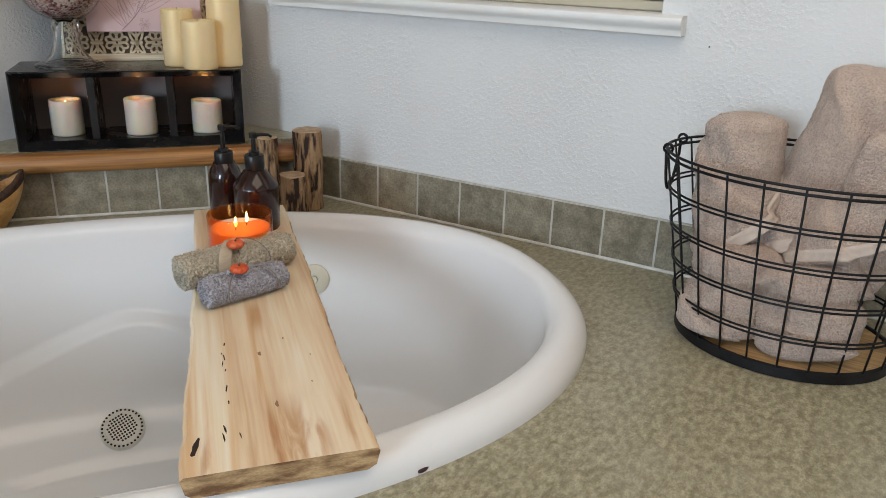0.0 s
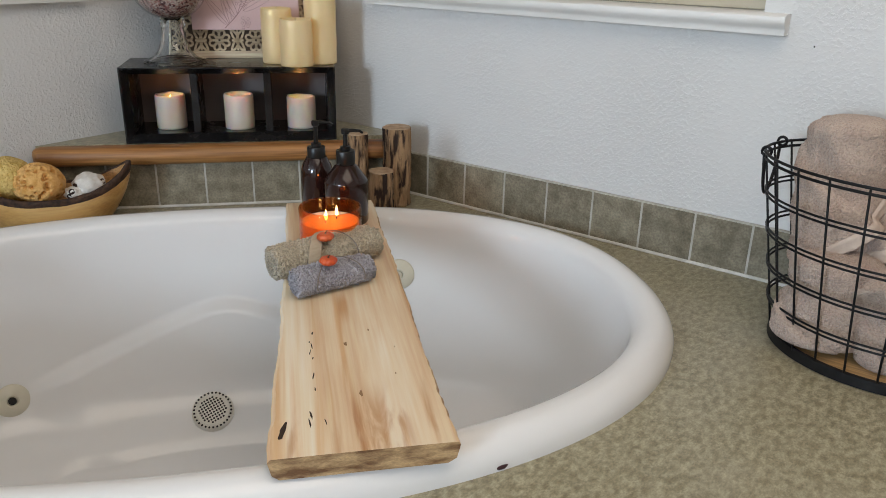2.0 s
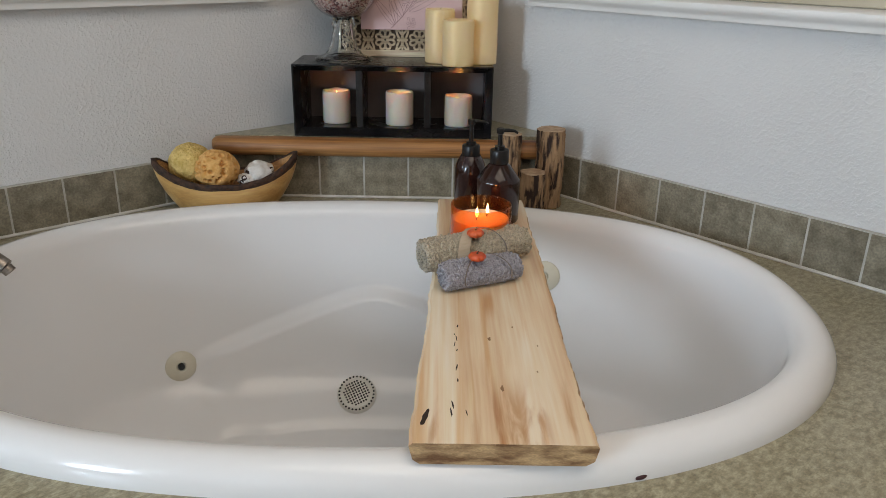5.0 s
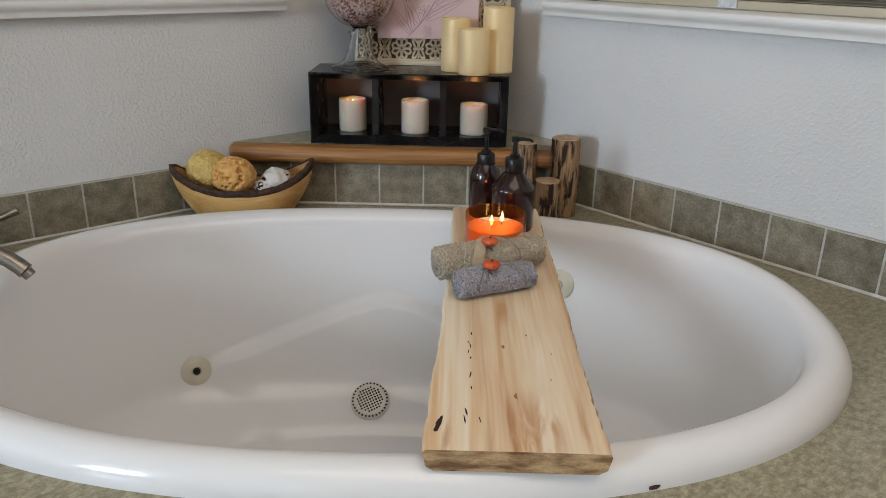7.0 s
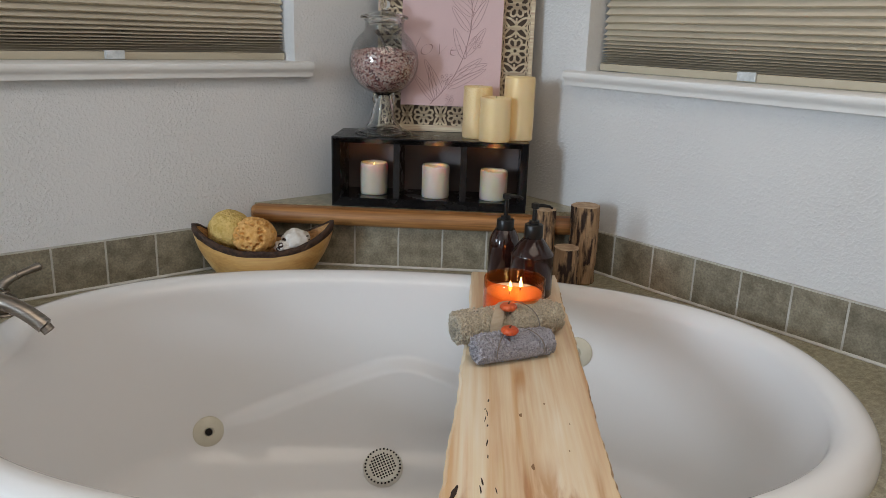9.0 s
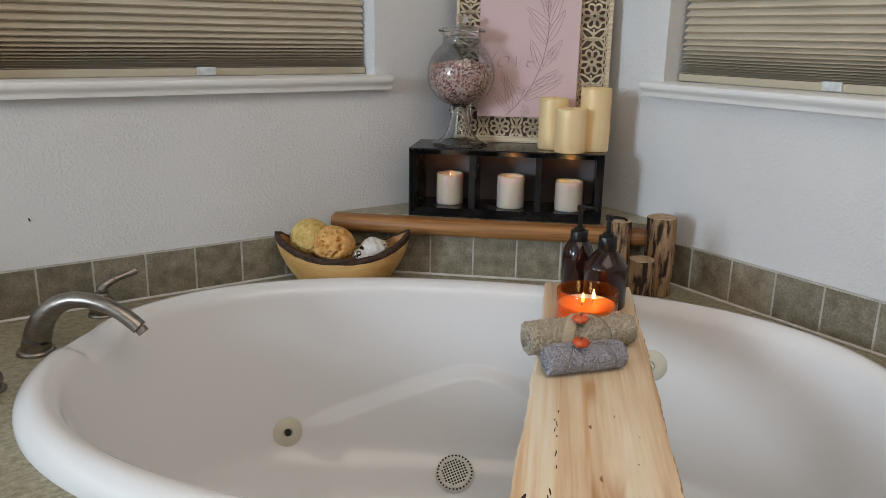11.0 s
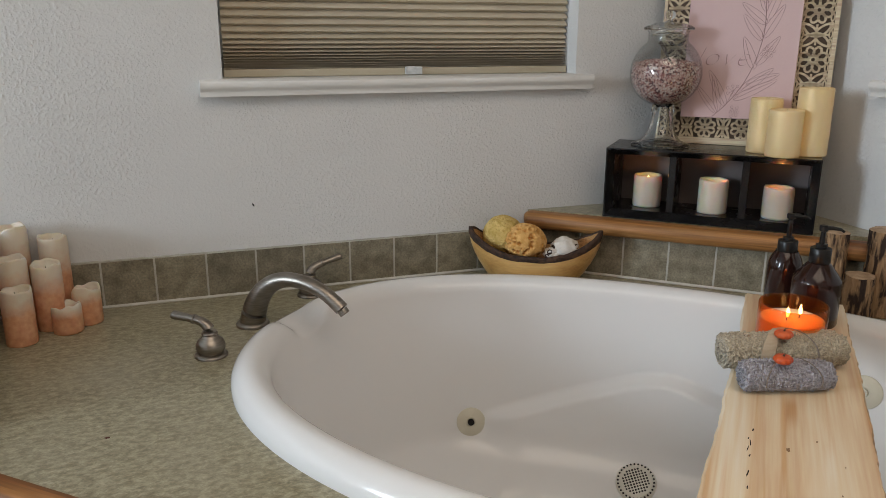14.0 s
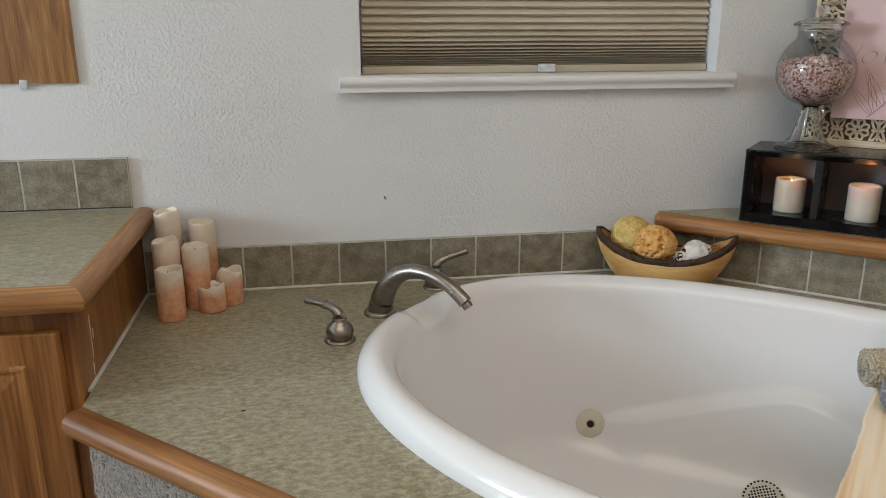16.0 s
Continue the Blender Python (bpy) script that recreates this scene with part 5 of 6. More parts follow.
def apothecary_jar():
    base = thing("apothecary_jar", uv(-0.126, -0.345, CUB_TOP + 0.0005), "clear glass footed apothecary jar half full of pink bath salts", "jar")
    foot = [(0.070, 0), (0.071, 0.003), (0.064, 0.006), (0.047, 0.013), (0.035, 0.028), (0.029, 0.050), (0.025, 0.072), (0.026, 0.079), (0.0285, 0.082), (0.0285, 0.087), (0.024, 0.090), (0.0275, 0.094), (0.0255, 0.098)]
    part("foot", lathe(foot + [(0.018, 0.098), (0.018, 0.076), (0.023, 0.050), (0.029, 0.028), (0.042, 0.011), (0.060, 0.002)], 48, False, False), JAR_SOLID, base, "flared glass foot", True)
    R, cz = 0.0848, 0.1725
    outer, inner = [(0.0255, 0.0985)], []
    for i in range(19):
        a = -math.pi / 2 + 0.34 + (math.pi - 0.34 - 0.62) * i / 18
        up = 0.93 if a < 0 else 1.05
        outer.append((R * math.cos(a), cz + R * up * math.sin(a)))
        inner.append(((R - 0.0025) * math.cos(a), cz + (R - 0.0025) * up * math.sin(a)))
    outer += [(0.0470, 0.252), (0.0470, 0.268), (0.0510, 0.2725)]
    back = [(0.0490, 0.2725), (0.0450, 0.267), (0.0445, 0.252)] + inner[::-1] + [(0.002, 0.1035)]
    part("globe", lathe(outer + back, 56, True, True), JAR_GLASS, base, "clear glass globe", True)
    lid = [(0.041, 0.260), (0.0425, 0.2735), (0.0575, 0.2745), (0.0590, 0.278), (0.054, 0.283), (0.034, 0.289), (0.015, 0.292), (0.0075, 0.294), (0.007, 0.297), (0.0115, 0.301), (0.0140, 0.308), (0.0115, 0.315), (0.005, 0.319)]
    part("lid", lathe(lid + [(0.0006, 0.319)] + [(0.0006, 0.291), (0.028, 0.286), (0.0395, 0.278), (0.038, 0.260)], 48, False, False), JAR_SOLID, base, "glass lid with ball knob", True)
    fill = [(0.004, 0.105)]
    for i in range(16):
        a = -math.pi / 2 + 0.36 + (math.pi / 2 - 0.36 + 0.22) * i / 15
        fill.append(((R - 0.0040) * math.cos(a), cz + (R - 0.0040) * (0.93 if a < 0 else 1.05) * math.sin(a)))
    top = fill[-1]
    fill += [(top[0] * 0.8, top[1] + 0.006), (top[0] * 0.45, top[1] + 0.010), (0.002, top[1] + 0.011)]
    salts = part("bath_salts", lathe(fill, 56, True, True, lambda r, z, a, k: (r, z + (0.004 * noise.noise((r * 60 * math.cos(a), r * 60 * math.sin(a), 0)) if k > 15 else 0))), SALT, base, "coarse pink and burgundy salts", False)
    rng = random.Random(3)
    vs, fs = [], []
    for _ in range(520):
        a, rr = rng.uniform(0, math.tau), top[0] * 0.97 * math.sqrt(rng.random())
        s = rng.uniform(0.0014, 0.0034)
        c = Vector((rr * math.cos(a), rr * math.sin(a), top[1] + 0.011 * (1 - (rr / top[0]) ** 2) + rng.uniform(0, 0.003)))
        q = Euler((rng.uniform(0, 6), rng.uniform(0, 6), rng.uniform(0, 6))).to_matrix()
        o = len(vs)
        for k in range(8):
            vs.append(c + q @ Vector(((k & 1) - 0.5, (k >> 1 & 1) - 0.5, (k >> 2) - 0.5)) * 2 * s)
        fs += [[o + i for i in f] for f in ((0, 2, 3, 1), (4, 5, 7, 6), (0, 1, 5, 4), (2, 6, 7, 3), (0, 4, 6, 2), (1, 3, 7, 5))]
    me = bpy.data.meshes.new("salt_crystals")
    me.from_pydata(vs, [], fs)
    me.materials.append(SALT)
    ob = new("salt_crystals", me)
    ob.parent = base
    ob["kind"] = "stuff"
    bm = bmesh.new()
    tube(bm, [(-0.014, -0.034, 0.246), (-0.006, -0.038, 0.236), (0.006, -0.044, 0.216), (0.020, -0.050, 0.192)], [0.0055, 0.0045, 0.003, 0.003], 8)
    part("scoop_handle", bm, surface("dark_wood_scoop", (0.06, 0.045, 0.035), (0.11, 0.085, 0.07), 40, 0.5), base, "dark wooden scoop handle", True)


apothecary_jar()

# ---------------------------------------------------------------- picture
LIGHT_WOOD = wood("birch_ply", (0.50, 0.39, 0.25), (0.58, 0.47, 0.32), (0.64, 0.53, 0.38), "X", 1.2, 0.6)
PINK = surface("pink_canvas", (0.64, 0.455, 0.45), (0.69, 0.505, 0.50), 3, 0.75, 0.25, 900, fine=0.08, fine_scale=700)
INK = plain("mauve_ink", (0.36, 0.225, 0.22), 0.8)
LATTICE_BACK = surface("dark_lattice_back", (0.055, 0.035, 0.022), (0.10, 0.065, 0.045), 8, 0.8)


def wall_art():
    W, H, pl, pr, pb = 0.392, 0.500, 0.062, 0.079, 0.066
    base = thing("wall_art", uv(0.0450, -0.283, CUB_TOP + 0.0005) @ Matrix.Rotation(radians(-3), 4, "X"), "pink botanical love print mounted on a carved wooden lattice panel", "picture")
    part("backing", cube_bm((-W / 2, 0.0085, 0.004), (W / 2, 0.013, H)), LATTICE_BACK, base, "dark backing board")
    for lo, hi in (((-W / 2, 0, 0), (W / 2, 0.014, 0.016)), ((-W / 2, 0, H - 0.016), (W / 2, 0.014, H)), ((-W / 2, 0, 0.016), (-W / 2 + 0.008, 0.014, H - 0.016)), ((W / 2 - 0.010, 0, 0.016), (W / 2, 0.020, H - 0.016))):
        part("frame_rail", cube_bm(lo, hi, 0.001), LIGHT_WOOD, base)
    # fretwork: rosettes alternating with pointed leaves
    bm = bmesh.new()

    def strip(pts, r=0.0017, closed=True):
        """A flat sawn band of half width r along points."""
        n = len(pts)
        rings = []
        for i, (x, z) in enumerate(pts):
            a = pts[(i - 1) % n] if closed or i else pts[i]
            b = pts[(i + 1) % n] if closed or i < n - 1 else pts[i]
            dx, dz = b[0] - a[0], b[1] - a[1]
            l = math.hypot(dx, dz) or 1.0
            nx, nz = -dz / l * r, dx / l * r
            rings.append([(x + nx, 0.0084, z + nz), (x + nx, 0.004, z + nz), (x - nx, 0.004, z - nz), (x - nx, 0.0084, z - nz)])
        if closed:
            rings.append(rings[0])
        grid_faces(bm, rings, False)

    def lens(cx, cz, hx, hz, r=0.0016):
        strip([(cx + hx * math.cos(math.tau * i / 12), cz + hz * math.sin(math.tau * i / 12)) for i in range(12)], r)

    def rosette(cx, cz, s):
        n = 8
        for k in range(n):
            a = math.tau * (k + 0.5) / n
            d = (math.cos(a), math.sin(a))
            t = (-d[1], d[0])
            pts = []
            for i in range(12):
                b = math.tau * i / 12
                rr, ww = s * (0.68 + 0.36 * math.cos(b)), s * 0.27 * math.sin(b)
                pts.append((cx + d[0] * rr + t[0] * ww, cz + d[1] * rr + t[1] * ww))
            strip(pts, 0.0026)
        strip([(cx + s * 0.26 * math.cos(math.tau * i / 14), cz + s * 0.26 * math.sin(math.tau * i / 14)) for i in range(14)], 0.0034)

    def leaves(cx, cz, sx, sz):
        for px, pz in ((-1, -1), (1, -1), (-1, 1), (1, 1)):
            pts = []
            for i in range(14):
                b = math.tau * i / 14
                l, w = 0.52 + 0.54 * math.cos(b), 0.26 * math.sin(b) * (1 - 0.3 * math.cos(b))
                pts.append((cx + px * (l * sx + w * sz * 0.6), cz + pz * (l * sz - w * sx)))
            strip(pts, 0.0026)
        strip([(cx - sx, cz), (cx + sx, cz)], 0.0026, False)
        strip([(cx, cz - sz), (cx, cz + sz)], 0.0022, False)

    def column(x, z0, z1, half):
        z, flip = z0, True
        while z + half < z1 + half * 0.6:
            (rosette(x, z + half, half * 0.94) if flip else leaves(x, z + half * 0.8, half * 0.95, half * 0.75))
            z += 2 * half if flip else 1.6 * half
            flip = not flip

    zb = 0.016
    half_b = (pb - zb) / 2
    x = -W / 2 + 0.010 + half_b
    k = 0
    while x < W / 2 - 0.012:
        (rosette(x, zb + half_b, half_b * 0.96) if k % 2 == 0 else leaves(x, zb + half_b, half_b * 0.55, half_b * 0.95))
        x += half_b * 1.72
        k += 1
    column(-W / 2 + 0.008 + 0.027, pb, H - 0.02, 0.026)
    column(W / 2 - pr + 0.034, pb, H - 0.02, 0.031)
    # edging of small lenses along the upright strips
    for k in range(22):
        z = pb + 0.010 + 0.019 * k
        lens(W / 2 - 0.0145, z, 0.0035, 0.0085)
        lens(W / 2 - pr + 0.0035, z, 0.0030, 0.0085)
    bmesh.ops.recalc_face_normals(bm, faces=bm.faces)
    part("fretwork", bm, LIGHT_WOOD, base, "pale carved floral fretwork")
    px0, px1 = -W / 2 + pl, W / 2 - pr
    art = part("print", cube_bm((px0, -0.013, pb), (px1, 0.004, H - 0.04), 0.001), PINK, base, "pink canvas print")
    bm = bmesh.new()

    def ink(pts, r=0.00045, closed=False):
        tube(bm, [(x, -0.0132, z) for x, z in pts], r, 4, closed, True)

    def curve(p0, p1, p2, n=12):
        return [((1 - f) ** 2 * p0[0] + 2 * f * (1 - f) * p1[0] + f * f * p2[0], (1 - f) ** 2 * p0[1] + 2 * f * (1 - f) * p1[1] + f * f * p2[1]) for f in (i / n for i in range(n + 1))]

    def leaf(x, z, ang, l, w):
        d = (math.cos(ang), math.sin(ang))
        t = (-d[1], d[0])
        pts = []
        for i in range(20):
            b = math.tau * i / 20
            q, s = 0.5 - 0.5 * math.cos(b), math.sin(b) * (0.75 + 0.25 * math.cos(b))
            pts.append((x + d[0] * l * q + t[0] * w * s, z + d[1] * l * q + t[1] * w * s))
        ink(pts, closed=True)
        ink(curve((x, z), (x + d[0] * l * 0.5 + t[0] * w * 0.2, z + d[1] * l * 0.5 + t[1] * w * 0.2), (x + d[0] * l * 0.9, z + d[1] * l * 0.9)))

    def berries(x, z, s, n=7):
        rng = random.Random(int(x * 9999))
        for k in range(n):
            a, rr = math.tau * k / n, s * rng.uniform(0.6, 1.0)
            cx, cz = x + rr * math.cos(a), z + rr * math.sin(a)
            ink([(cx + 0.0032 * math.cos(b), cz + 0.0032 * math.sin(b)) for b in (math.tau * i / 10 for i in range(10))], closed=True)
            ink([(x, z), (cx - 0.003 * math.cos(a), cz - 0.003 * math.sin(a))])

    xa = px0
    stem = curve((xa + 0.075, pb + 0.004), (xa + 0.150, pb + 0.07), (xa + 0.168, pb + 0.17), 20) + curve((xa + 0.168, pb + 0.17), (xa + 0.185, pb + 0.24), (xa + 0.150, pb + 0.36), 20)
    ink(stem, 0.0007)
    for x, z, ang, l, w in ((0.103, 0.030, 118, 0.095, 0.013), (0.088, 0.016, 102, 0.090, 0.010), (0.083, 0.012, 128, 0.085, 0.010), (0.135, 0.068, 38, 0.085, 0.013), (0.146, 0.082, 20, 0.075, 0.012), (0.120, 0.045, 28, 0.105, 0.012),
                            (0.160, 0.118, 112, 0.080, 0.014), (0.163, 0.128, 55, 0.080, 0.013), (0.170, 0.185, 128, 0.075, 0.013), (0.172, 0.190, 62, 0.085, 0.013), (0.176, 0.222, 140, 0.075, 0.013), (0.176, 0.230, 70, 0.09, 0.013), (0.172, 0.25, 105, 0.08, 0.011),
                            (0.176, 0.27, 130, 0.07, 0.012), (0.17, 0.29, 60, 0.07, 0.012)):
        leaf(xa + x, pb + z, radians(ang), l, w)
    berries(xa + 0.118, pb + 0.066, 0.016)
    berries(xa + 0.186, pb + 0.160, 0.016)
    berries(xa + 0.125, pb + 0.016, 0.013, 6)
    ink(curve((xa + 0.105, pb + 0.036), (xa + 0.112, pb + 0.05), (xa + 0.118, pb + 0.066)))
    part("line_drawing", bm, INK, art, "thin mauve leaf line drawing")
    txt = bpy.data.curves.new("lettering", "FONT")
    txt.body, txt.size, txt.shear, txt.space_character = "love", 0.066, 0.45, 1.12
    txt.offset = -0.0021
    tmp = new("lettering_tmp", txt)
    me = bpy.data.meshes.new_from_object(tmp.evaluated_get(bpy.context.evaluated_depsgraph_get()))
    bpy.data.objects.remove(tmp)
    me.materials.append(INK)
    word = new("lettering", me)
    word.parent = art
    word.matrix_basis = Matrix.Translation((px0 + 0.020, -0.0134, pb + 0.124)) @ Matrix.Rotation(radians(90), 4, "X")
    word["label"] = "thin slanted lettering"


wall_art()

# ---------------------------------------------------------------- wire basket with bath towels
WIRE = surface("black_wire", (0.006, 0.006, 0.007), (0.012, 0.012, 0.013), 60, 0.48, spec=0.25)
BAMBOO = wood("basket_base_wood", (0.36, 0.21, 0.08), (0.48, 0.30, 0.13), (0.55, 0.36, 0.17), "Y", 1.0, 0.45)
BX, BY = -0.186, -1.645
BASK = Matrix.Translation((BX, BY, 0.0005))


def basket():
    base = thing("wire_basket", BASK, "oval black wire basket with wooden base, full of rolled towels", "basket")
    H = 0.298

    def edge(a, k):
        return (0.142 + 0.018 * k) * math.cos(a) - 0.008 * k, (0.166 + 0.042 * k) * math.sin(a) + 0.010 * k

    def ring_pts(k, z, n=72):
        return [(*edge(math.tau * i / n, k), z) for i in range(n)]

    bm = bmesh.new()
    rows = []
    for off, z in ((0.0, 0.0), (0.002, 0.001), (0.002, 0.017), (0.0, 0.018), (-0.004, 0.018), (-0.004, 0.0)):
        ring = []
        for i in range(72):
            x, y = edge(math.tau * i / 72, 0)
            l = math.hypot(x, y)
            ring.append((x * (l + off) / l, y * (l + off) / l, z))
        rows.append(ring)
    rows.append(rows[0])
    grid_faces(bm, rows)
    part("base_band", bm, WIRE, base, "black metal base band", "auto")
    bm = bmesh.new()
    grid_faces(bm, [[(x * 0.965, y * 0.965, z) for x, y, _ in ring_pts(0, 0)] for z in (0.004, 0.014)], True, True, True)
    part("base_board", bm, BAMBOO, base, "light wooden base board")
    for z, gap in ((H, 0.0085), (0.240, 0.007), (0.182, 0.007), (0.126, 0.007), (0.070, 0.007)):
        for d in (0.0, gap):
            bm = bmesh.new()
            tube(bm, ring_pts((z - d) / H, z - d), 0.0023 if z == H else 0.0018, 8, True)
            part("hoop", bm, WIRE, base, smooth=True)
    n = 24
    for i in range(n):
        a = math.tau * (i + 0.35) / n
        bm = bmesh.new()
        tube(bm, [(*edge(a, f), 0.012 + (H - 0.014) * f) for f in (0, 0.33, 0.66, 1.0)], 0.0017, 6)
        part("upright_wire", bm, WIRE, base, smooth=True)
    # hinged side handle hanging on the near end
    bm = bmesh.new()
    ax, ay = edge(radians(90), 1.0)
    pts = []
    for i in range(17):
        f = i / 16
        s = math.sin(math.pi * f)
        drop = 0.072 * s ** 0.7
        pts.append((ax - 0.045 + 0.09 * f, edge(radians(90), 1 - drop / H)[1] - 0.012 * (2 * f - 1) ** 2 + 0.005, H - 0.003 - drop))
    tube(bm, pts, 0.0026, 8)
    part("side_handle", bm, WIRE, base, smooth=True)
    for x in (-0.045, 0.045):
        bm = bmesh.new()
        tube(bm, [(ax + x, ay - 0.010 + 0.007 * math.cos(math.tau * i / 12), H + 0.001 + 0.007 * math.sin(math.tau * i / 12)) for i in range(12)], 0.0024, 8, True)
        part("handle_loop", bm, WIRE, base, smooth=True)


basket()


def bath_towel(p0, p1, r, squash, twist, phase, seed, label):
    """A bath towel wrapped into a bundle about the line p0 to p1: the sheet winds round on the slant, its hem on the outside."""
    p0, p1 = Vector(p0), Vector(p1)
    ax = (p1 - p0).normalized()
    deep = (Vector((1, 0, 0)) - ax * ax.x).normalized()
    m = Matrix((ax, deep.cross(ax), deep)).transposed().to_4x4()
    m.translation = p0
    length = (p1 - p0).length
    base = thing("bath_towel", BASK @ m, label, "towel", "basket towels")

    def skin(k, a, lift=0.0):
        e = min(k, 1 - k) * length
        near = r * 0.40
        prof = math.sqrt(max(0.0, 1 - (1 - e / near) ** 2)) if e < near else 1.0
        prof = (0.06 + 0.94 * prof ** 0.7) * (1 - 0.10 * math.exp(-((k - 0.56) / 0.08) ** 2))
        ph = (a / math.tau - twist * k + phase) % 1.0
        lap = 0.024 * (ph if ph < 0.97 else 0.97 * (1 - ph) / 0.03)
        ph2 = (a / math.tau + twist * 1.3 * k + phase * 2.3) % 1.0
        lap += 0.014 * (ph2 if ph2 < 0.97 else 0.97 * (1 - ph2) / 0.03)
        c, q = math.cos(a), math.sin(a)
        lump = 0.16 * noise.noise((k * length * 11 + seed, c * 1.1, q * 1.1)) + 0.05 * noise.noise((k * length * 30 + seed, c * 2.4, q * 2.4)) + 0.045 * math.cos(4 * a + 5 * k + seed) - 0.10 * abs(noise.noise((k * length * 13 + c * 1.3, q * 1.6, seed * 3)))
        rr = r * prof * (0.86 + lump) + lap * prof + lift
        fuzz = 0.0026 * noise.noise((k * length * 330, c * rr * 330, q * rr * 330 + seed)) if not lift else 0.0
        rr += fuzz
        return (k * length, rr * c, rr * q * squash)

    nl, na = 110, 180
    bm = bmesh.new()
    grid_faces(bm, [[skin(j / nl, math.tau * i / na) for i in range(na)] for j in range(nl + 1)], True, True, True)
    bmesh.ops.recalc_face_normals(bm, faces=bm.faces)
    part("towel_roll", bm, BLUSH, base, smooth=True)
    # flat-woven hem with a rib along each side, lying inside the outer lap
    bm = bmesh.new()
    rows = []
    for j in range(61):
        k = 0.07 + 0.86 * j / 60
        edge = math.tau * (0.965 + twist * k - phase)
        rows.append([skin(k, edge - q / r, h) for q, h in ((0.0, 0.0012), (0.002, 0.0045), (0.005, 0.0032), (0.015, 0.0032), (0.018, 0.0045), (0.021, 0.0032), (0.024, 0.0008))])
    grid_faces(bm, rows, False)
    part("hem_band", bm, HEM, base, "flat woven hem band", True)


T_LABEL = "rolled blush terry bath towel standing in the wire basket"
S_LABEL = "folded blush terry bath towel at the bottom of the wire basket"
bath_towel((-0.004, 0.094, 0.120), (-0.006, 0.116, 0.358), 0.050, 0.95, 0.75, 0.30, 1.0, T_LABEL)
bath_towel((-0.064, 0.078, 0.017), (-0.062, 0.086, 0.168), 0.059, 0.78, 0.55, 0.05, 2.0, S_LABEL)
bath_towel((-0.070, -0.050, 0.016), (-0.066, -0.014, 0.160), 0.070, 0.78, 0.60, 0.85, 3.0, S_LABEL)
bath_towel((0.050, 0.045, 0.016), (0.030, -0.080, 0.432), 0.070, 0.95, 0.9, 0.55, 4.0, T_LABEL)
bath_towel((-0.028, -0.060, 0.120), (-0.030, -0.125, 0.355), 0.058, 0.85, 0.7, 0.42, 5.0, T_LABEL)

# ---------------------------------------------------------------- vanity, mirror, oak block for its reflection
VAN_Z = 0.205


def raised_door(parent, x0, x1, z0, z1, y):
    d = part("door", cube_bm((x0, y - 0.018, z0), (x1, y, z1), 0.004), OAK_Z, parent)
    st = 0.056
    bm = bmesh.new()
    o = [(x0 + st, z0 + st), (x1 - st, z0 + st), (x1 - st, z1 - st), (x0 + st, z1 - st)]

    def ins(k, yy):
        return [(x + (k if i in (0, 3) else -k), yy, z + (k if i < 2 else -k)) for i, (x, z) in enumerate(o)]

    yf = y - 0.018
    grid_faces(bm, [ins(-0.004, yf - 0.0005), ins(0.0, yf - 0.004), ins(0.004, yf - 0.0045), ins(0.006, yf - 0.0006), ins(0.012, yf - 0.0006), ins(0.034, yf - 0.0055), ins(0.036, yf - 0.006)], True, False, True)
    bmesh.ops.recalc_face_normals(bm, faces=bm.faces)
    part("raised_panel", bm, OAK_Z, d)
    return d


def vanity():
    x0, x1, yf = -3.35, -1.897, -0.512
    base = thing("vanity_cabinet", Matrix.Translation((0, 0, 0)), "honey oak bathroom vanity cabinet with raised panel doors", "cabinet")
    part("side_panel", cube_bm((x1 - 0.018, yf, FLOOR_Z + 0.001), (x1, -0.002, VAN_Z - 0.041)), OAK_Z, base)
    part("side_panel", cube_bm((x0, yf, FLOOR_Z + 0.001), (x0 + 0.018, -0.002, VAN_Z - 0.041)), OAK_Z, base)
    part("face_frame", cube_bm((x0, yf - 0.02, FLOOR_Z + 0.001), (x1 + 0.001, yf - 0.0005, VAN_Z - 0.041), 0.001), OAK_Z, base)
    for y, z0, z1 in ((-0.452, 0.040, 0.118), (-0.458, 0.010, 0.034), (-0.440, 0.072, 0.090)):
        bm = bmesh.new()
        tube(bm, [(x1, y + 0.0012 * noise.noise((z * 90, y * 50, 0)), z) for z in (z0 + (z1 - z0) * i / 8 for i in range(9))], [0.0008 + 0.0012 * abs(noise.noise((i * 0.9, y * 99, 1))) for i in range(9)], 6)
        part("paint_drip", bm, CAULK, base, "dried white paint drip")
    for a in (-3.27, -2.81, -2.349):
        raised_door(base, a, a + 0.432, FLOOR_Z + 0.08, 0.127, yf - 0.0205)


vanity()


def counter():
    """Laminate vanity top with a rounded oak edge."""
    base = thing("countertop", Matrix.Translation((0, 0, VAN_Z - 0.04)), "sage mottled laminate vanity top with oak edge", "countertop")
    x0, x1, y1 = -3.36, -1.892, -0.552
    part("laminate", cube_bm((x0, y1, 0.002), (x1, -0.002, 0.040)), LAM, base)
    prof = [(0.0005, 0.0415), (0.014, 0.0420), (0.023, 0.038), (0.029, 0.030), (0.031, 0.020), (0.029, 0.010), (0.023, 0.003), (0.014, 0.0), (0.0005, 0.0)]
    bm = bmesh.new()
    grid_faces(bm, [[(x + (o if x > -2 else 0), y1 - o, z) for o, z in prof] for x in (x0, x1)], True, True, False)
    bmesh.ops.recalc_face_normals(bm, faces=bm.faces)
    part("front_edge", bm, OAK, base, "rounded oak edge", "auto")
    bm = bmesh.new()
    grid_faces(bm, [[(x1 + o, y - (o if y < -0.1 else 0), z) for o, z in prof] for y in (y1, -0.003)], True, False, True)
    bmesh.ops.recalc_face_normals(bm, faces=bm.faces)
    part("side_edge", bm, OAK_Y, base, "rounded oak edge", "auto")


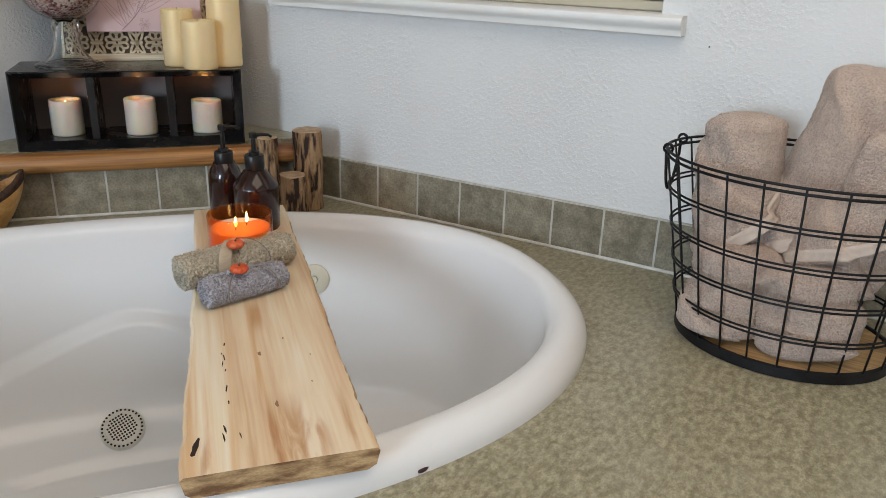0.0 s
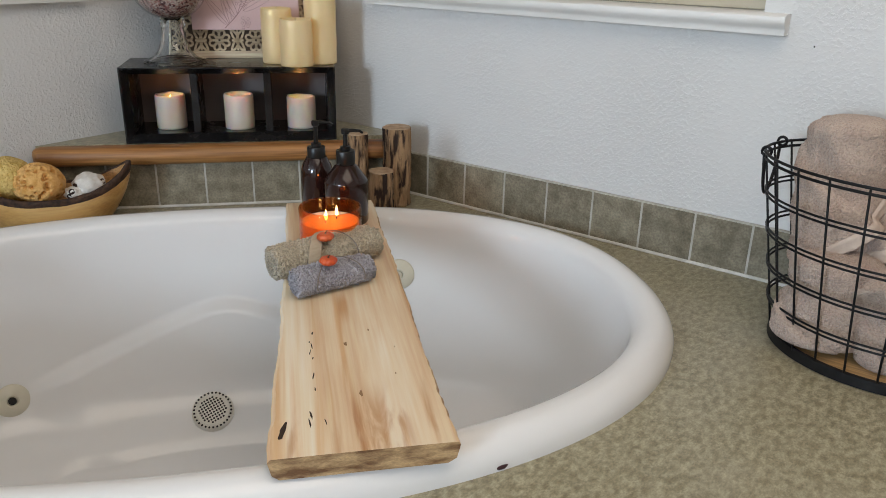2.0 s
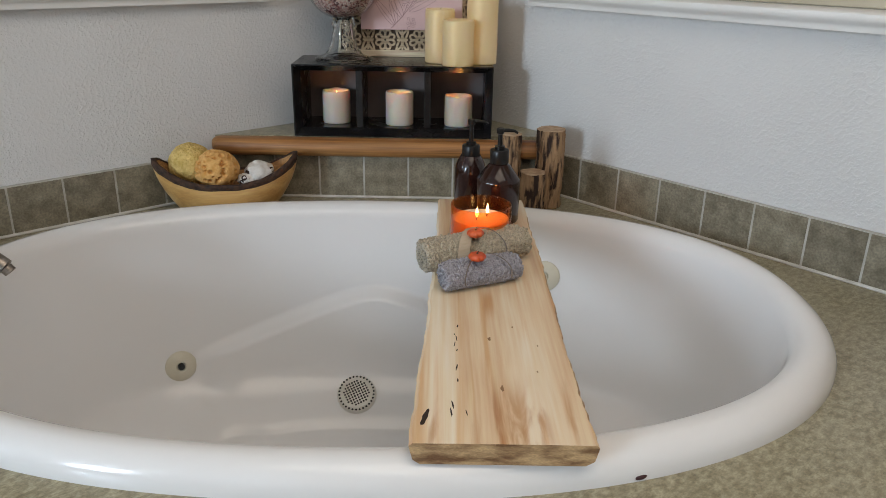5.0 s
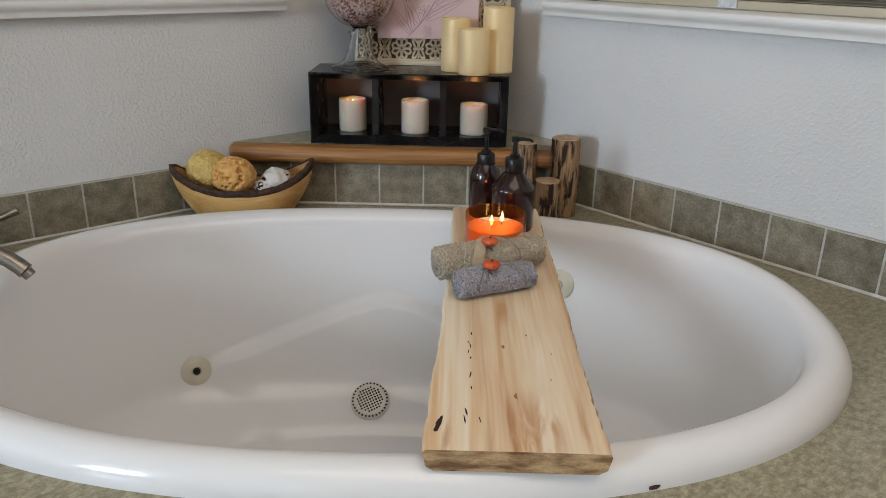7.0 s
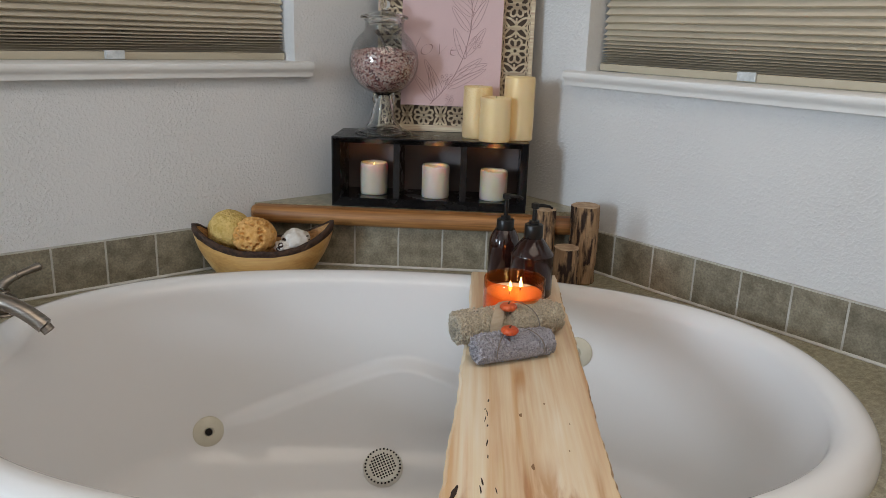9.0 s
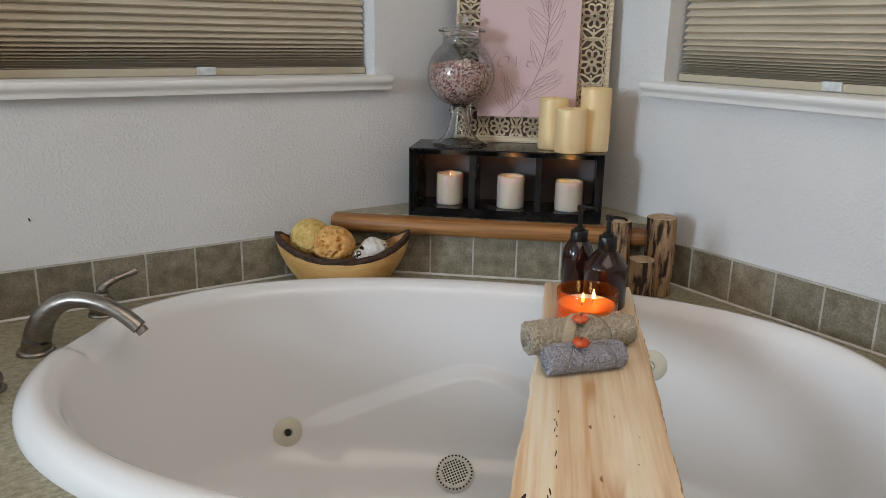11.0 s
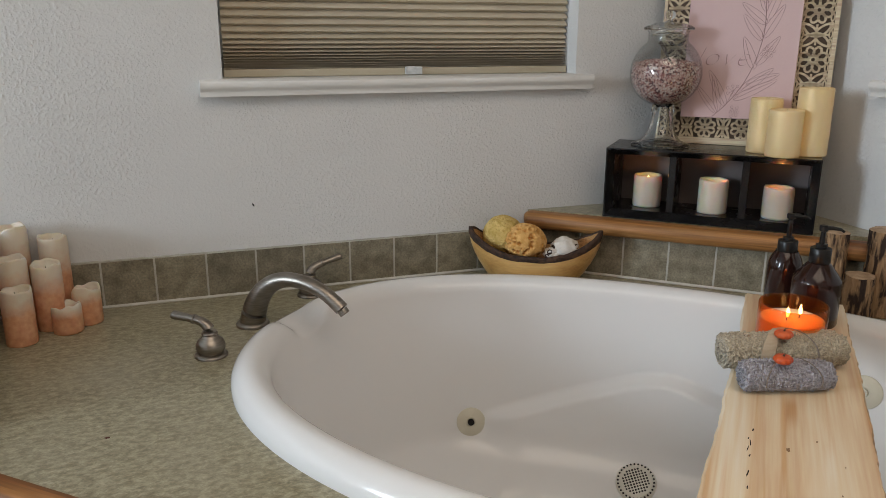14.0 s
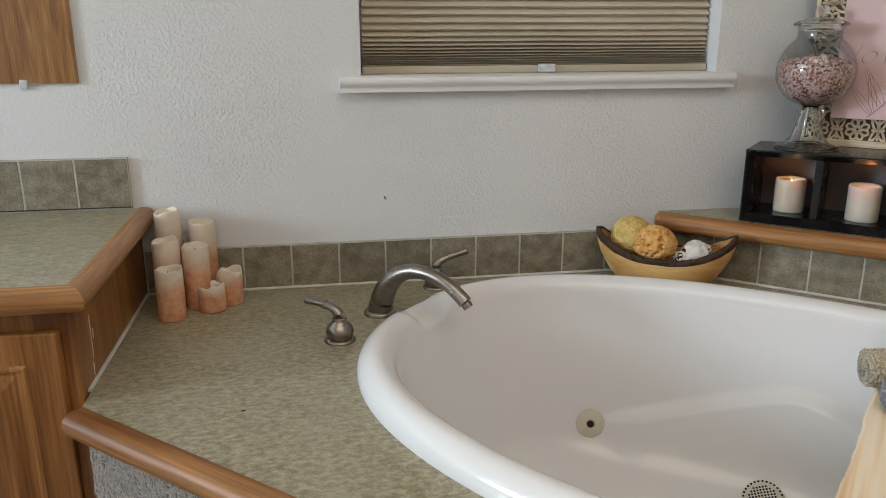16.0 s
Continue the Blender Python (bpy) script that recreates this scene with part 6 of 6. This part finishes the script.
counter()
band("row of square sage ceramic tiles above the vanity top", Matrix.Translation((-3.36, -0.001, VAN_Z + 0.002)), 1.453, [1.453 - 0.1108 * k for k in range(12, 0, -1)], 0.0, 0.109, False)

MIRROR = bpy.data.materials.new("mirror_silver")
MIRROR.use_nodes = True
_m = MIRROR.node_tree.nodes["Principled BSDF"]
_m.inputs["Base Color"].default_value = (0.86, 0.88, 0.87, 1)
_m.inputs["Metallic"].default_value, _m.inputs["Roughness"].default_value = 1.0, 0.01


def mirror():
    base = thing("wall_mirror", Matrix.Translation((0, -0.0065, 0)), "large frameless wall mirror held by clear plastic clips", "mirror")
    part("glass_plate", cube_bm((-3.30, 0, 0.478), (-1.984, 0.005, 1.45), 0.001), MIRROR, base)
    for x in (-2.095, -2.9):
        part("clip", cube_bm((x - 0.008, -0.004, 0.468), (x + 0.008, 0.0045, 0.487), 0.002), CLEAR, base, "clear plastic mirror clip")


mirror()


# added stand-in for the oak door that shows in the mirror
def reflected_oak():
    base = thing("reflected_oak", Matrix.Translation((-3.02, -2.60, FLOOR_Z + 0.001)), "tall honey oak block with a door face, added for the mirror to reflect", "cabinet")
    part("body", cube_bm((-0.10, -0.68, 0), (0.30, -0.02, 2.15), 0.003), OAK_Z, base)
    raised_door(base, -0.085, 0.28, 0.08, 2.08, -0.0195)


reflected_oak()
for name, pts in (("side_caulk", [(-1.8945, -0.505, 0.003), (-1.8945, -0.012, 0.003)]),):
    bm = bmesh.new()
    tube(bm, pts, 0.004, 6)
    tagged(part(name, bm, CAULK), "white caulk bead or thin dark line along the tile foot between deck and vanity", "trim", kind="structure")


def sink():
    """Oval drop-in basin in the vanity top; only the rim stands above it."""
    base = thing("bathroom_sink", Matrix.Translation((-2.46, -0.275, VAN_Z + 0.0005)), "white oval drop-in sink in the vanity top", "sink")
    bm = bmesh.new()
    rings = []
    for inset, z in ((0.0, 0.0), (0.0, 0.006), (0.006, 0.013), (0.018, 0.015), (0.030, 0.011), (0.040, 0.003), (0.05, 0.0025)):
        rings.append([((0.285 - inset) * math.cos(math.tau * i / 64), (0.205 - inset) * math.sin(math.tau * i / 64), z) for i in range(64)])
    grid_faces(bm, rings, True, False, True)
    part("basin_rim", bm, ACRYLIC, base, smooth=True)


sink()
bm = bmesh.new()
bmesh.ops.create_icosphere(bm, subdivisions=2, radius=0.004)
bmesh.ops.scale(bm, vec=(1.0, 0.7, 0.12), verts=bm.verts)
tagged(part("wax_speck", bm, plain("brown_speck", (0.10, 0.03, 0.02), 0.7), smooth=True, m=Matrix.Translation((-1.634, -0.617, 0.0004))), "tiny brown speck on the laminate deck", "speck")
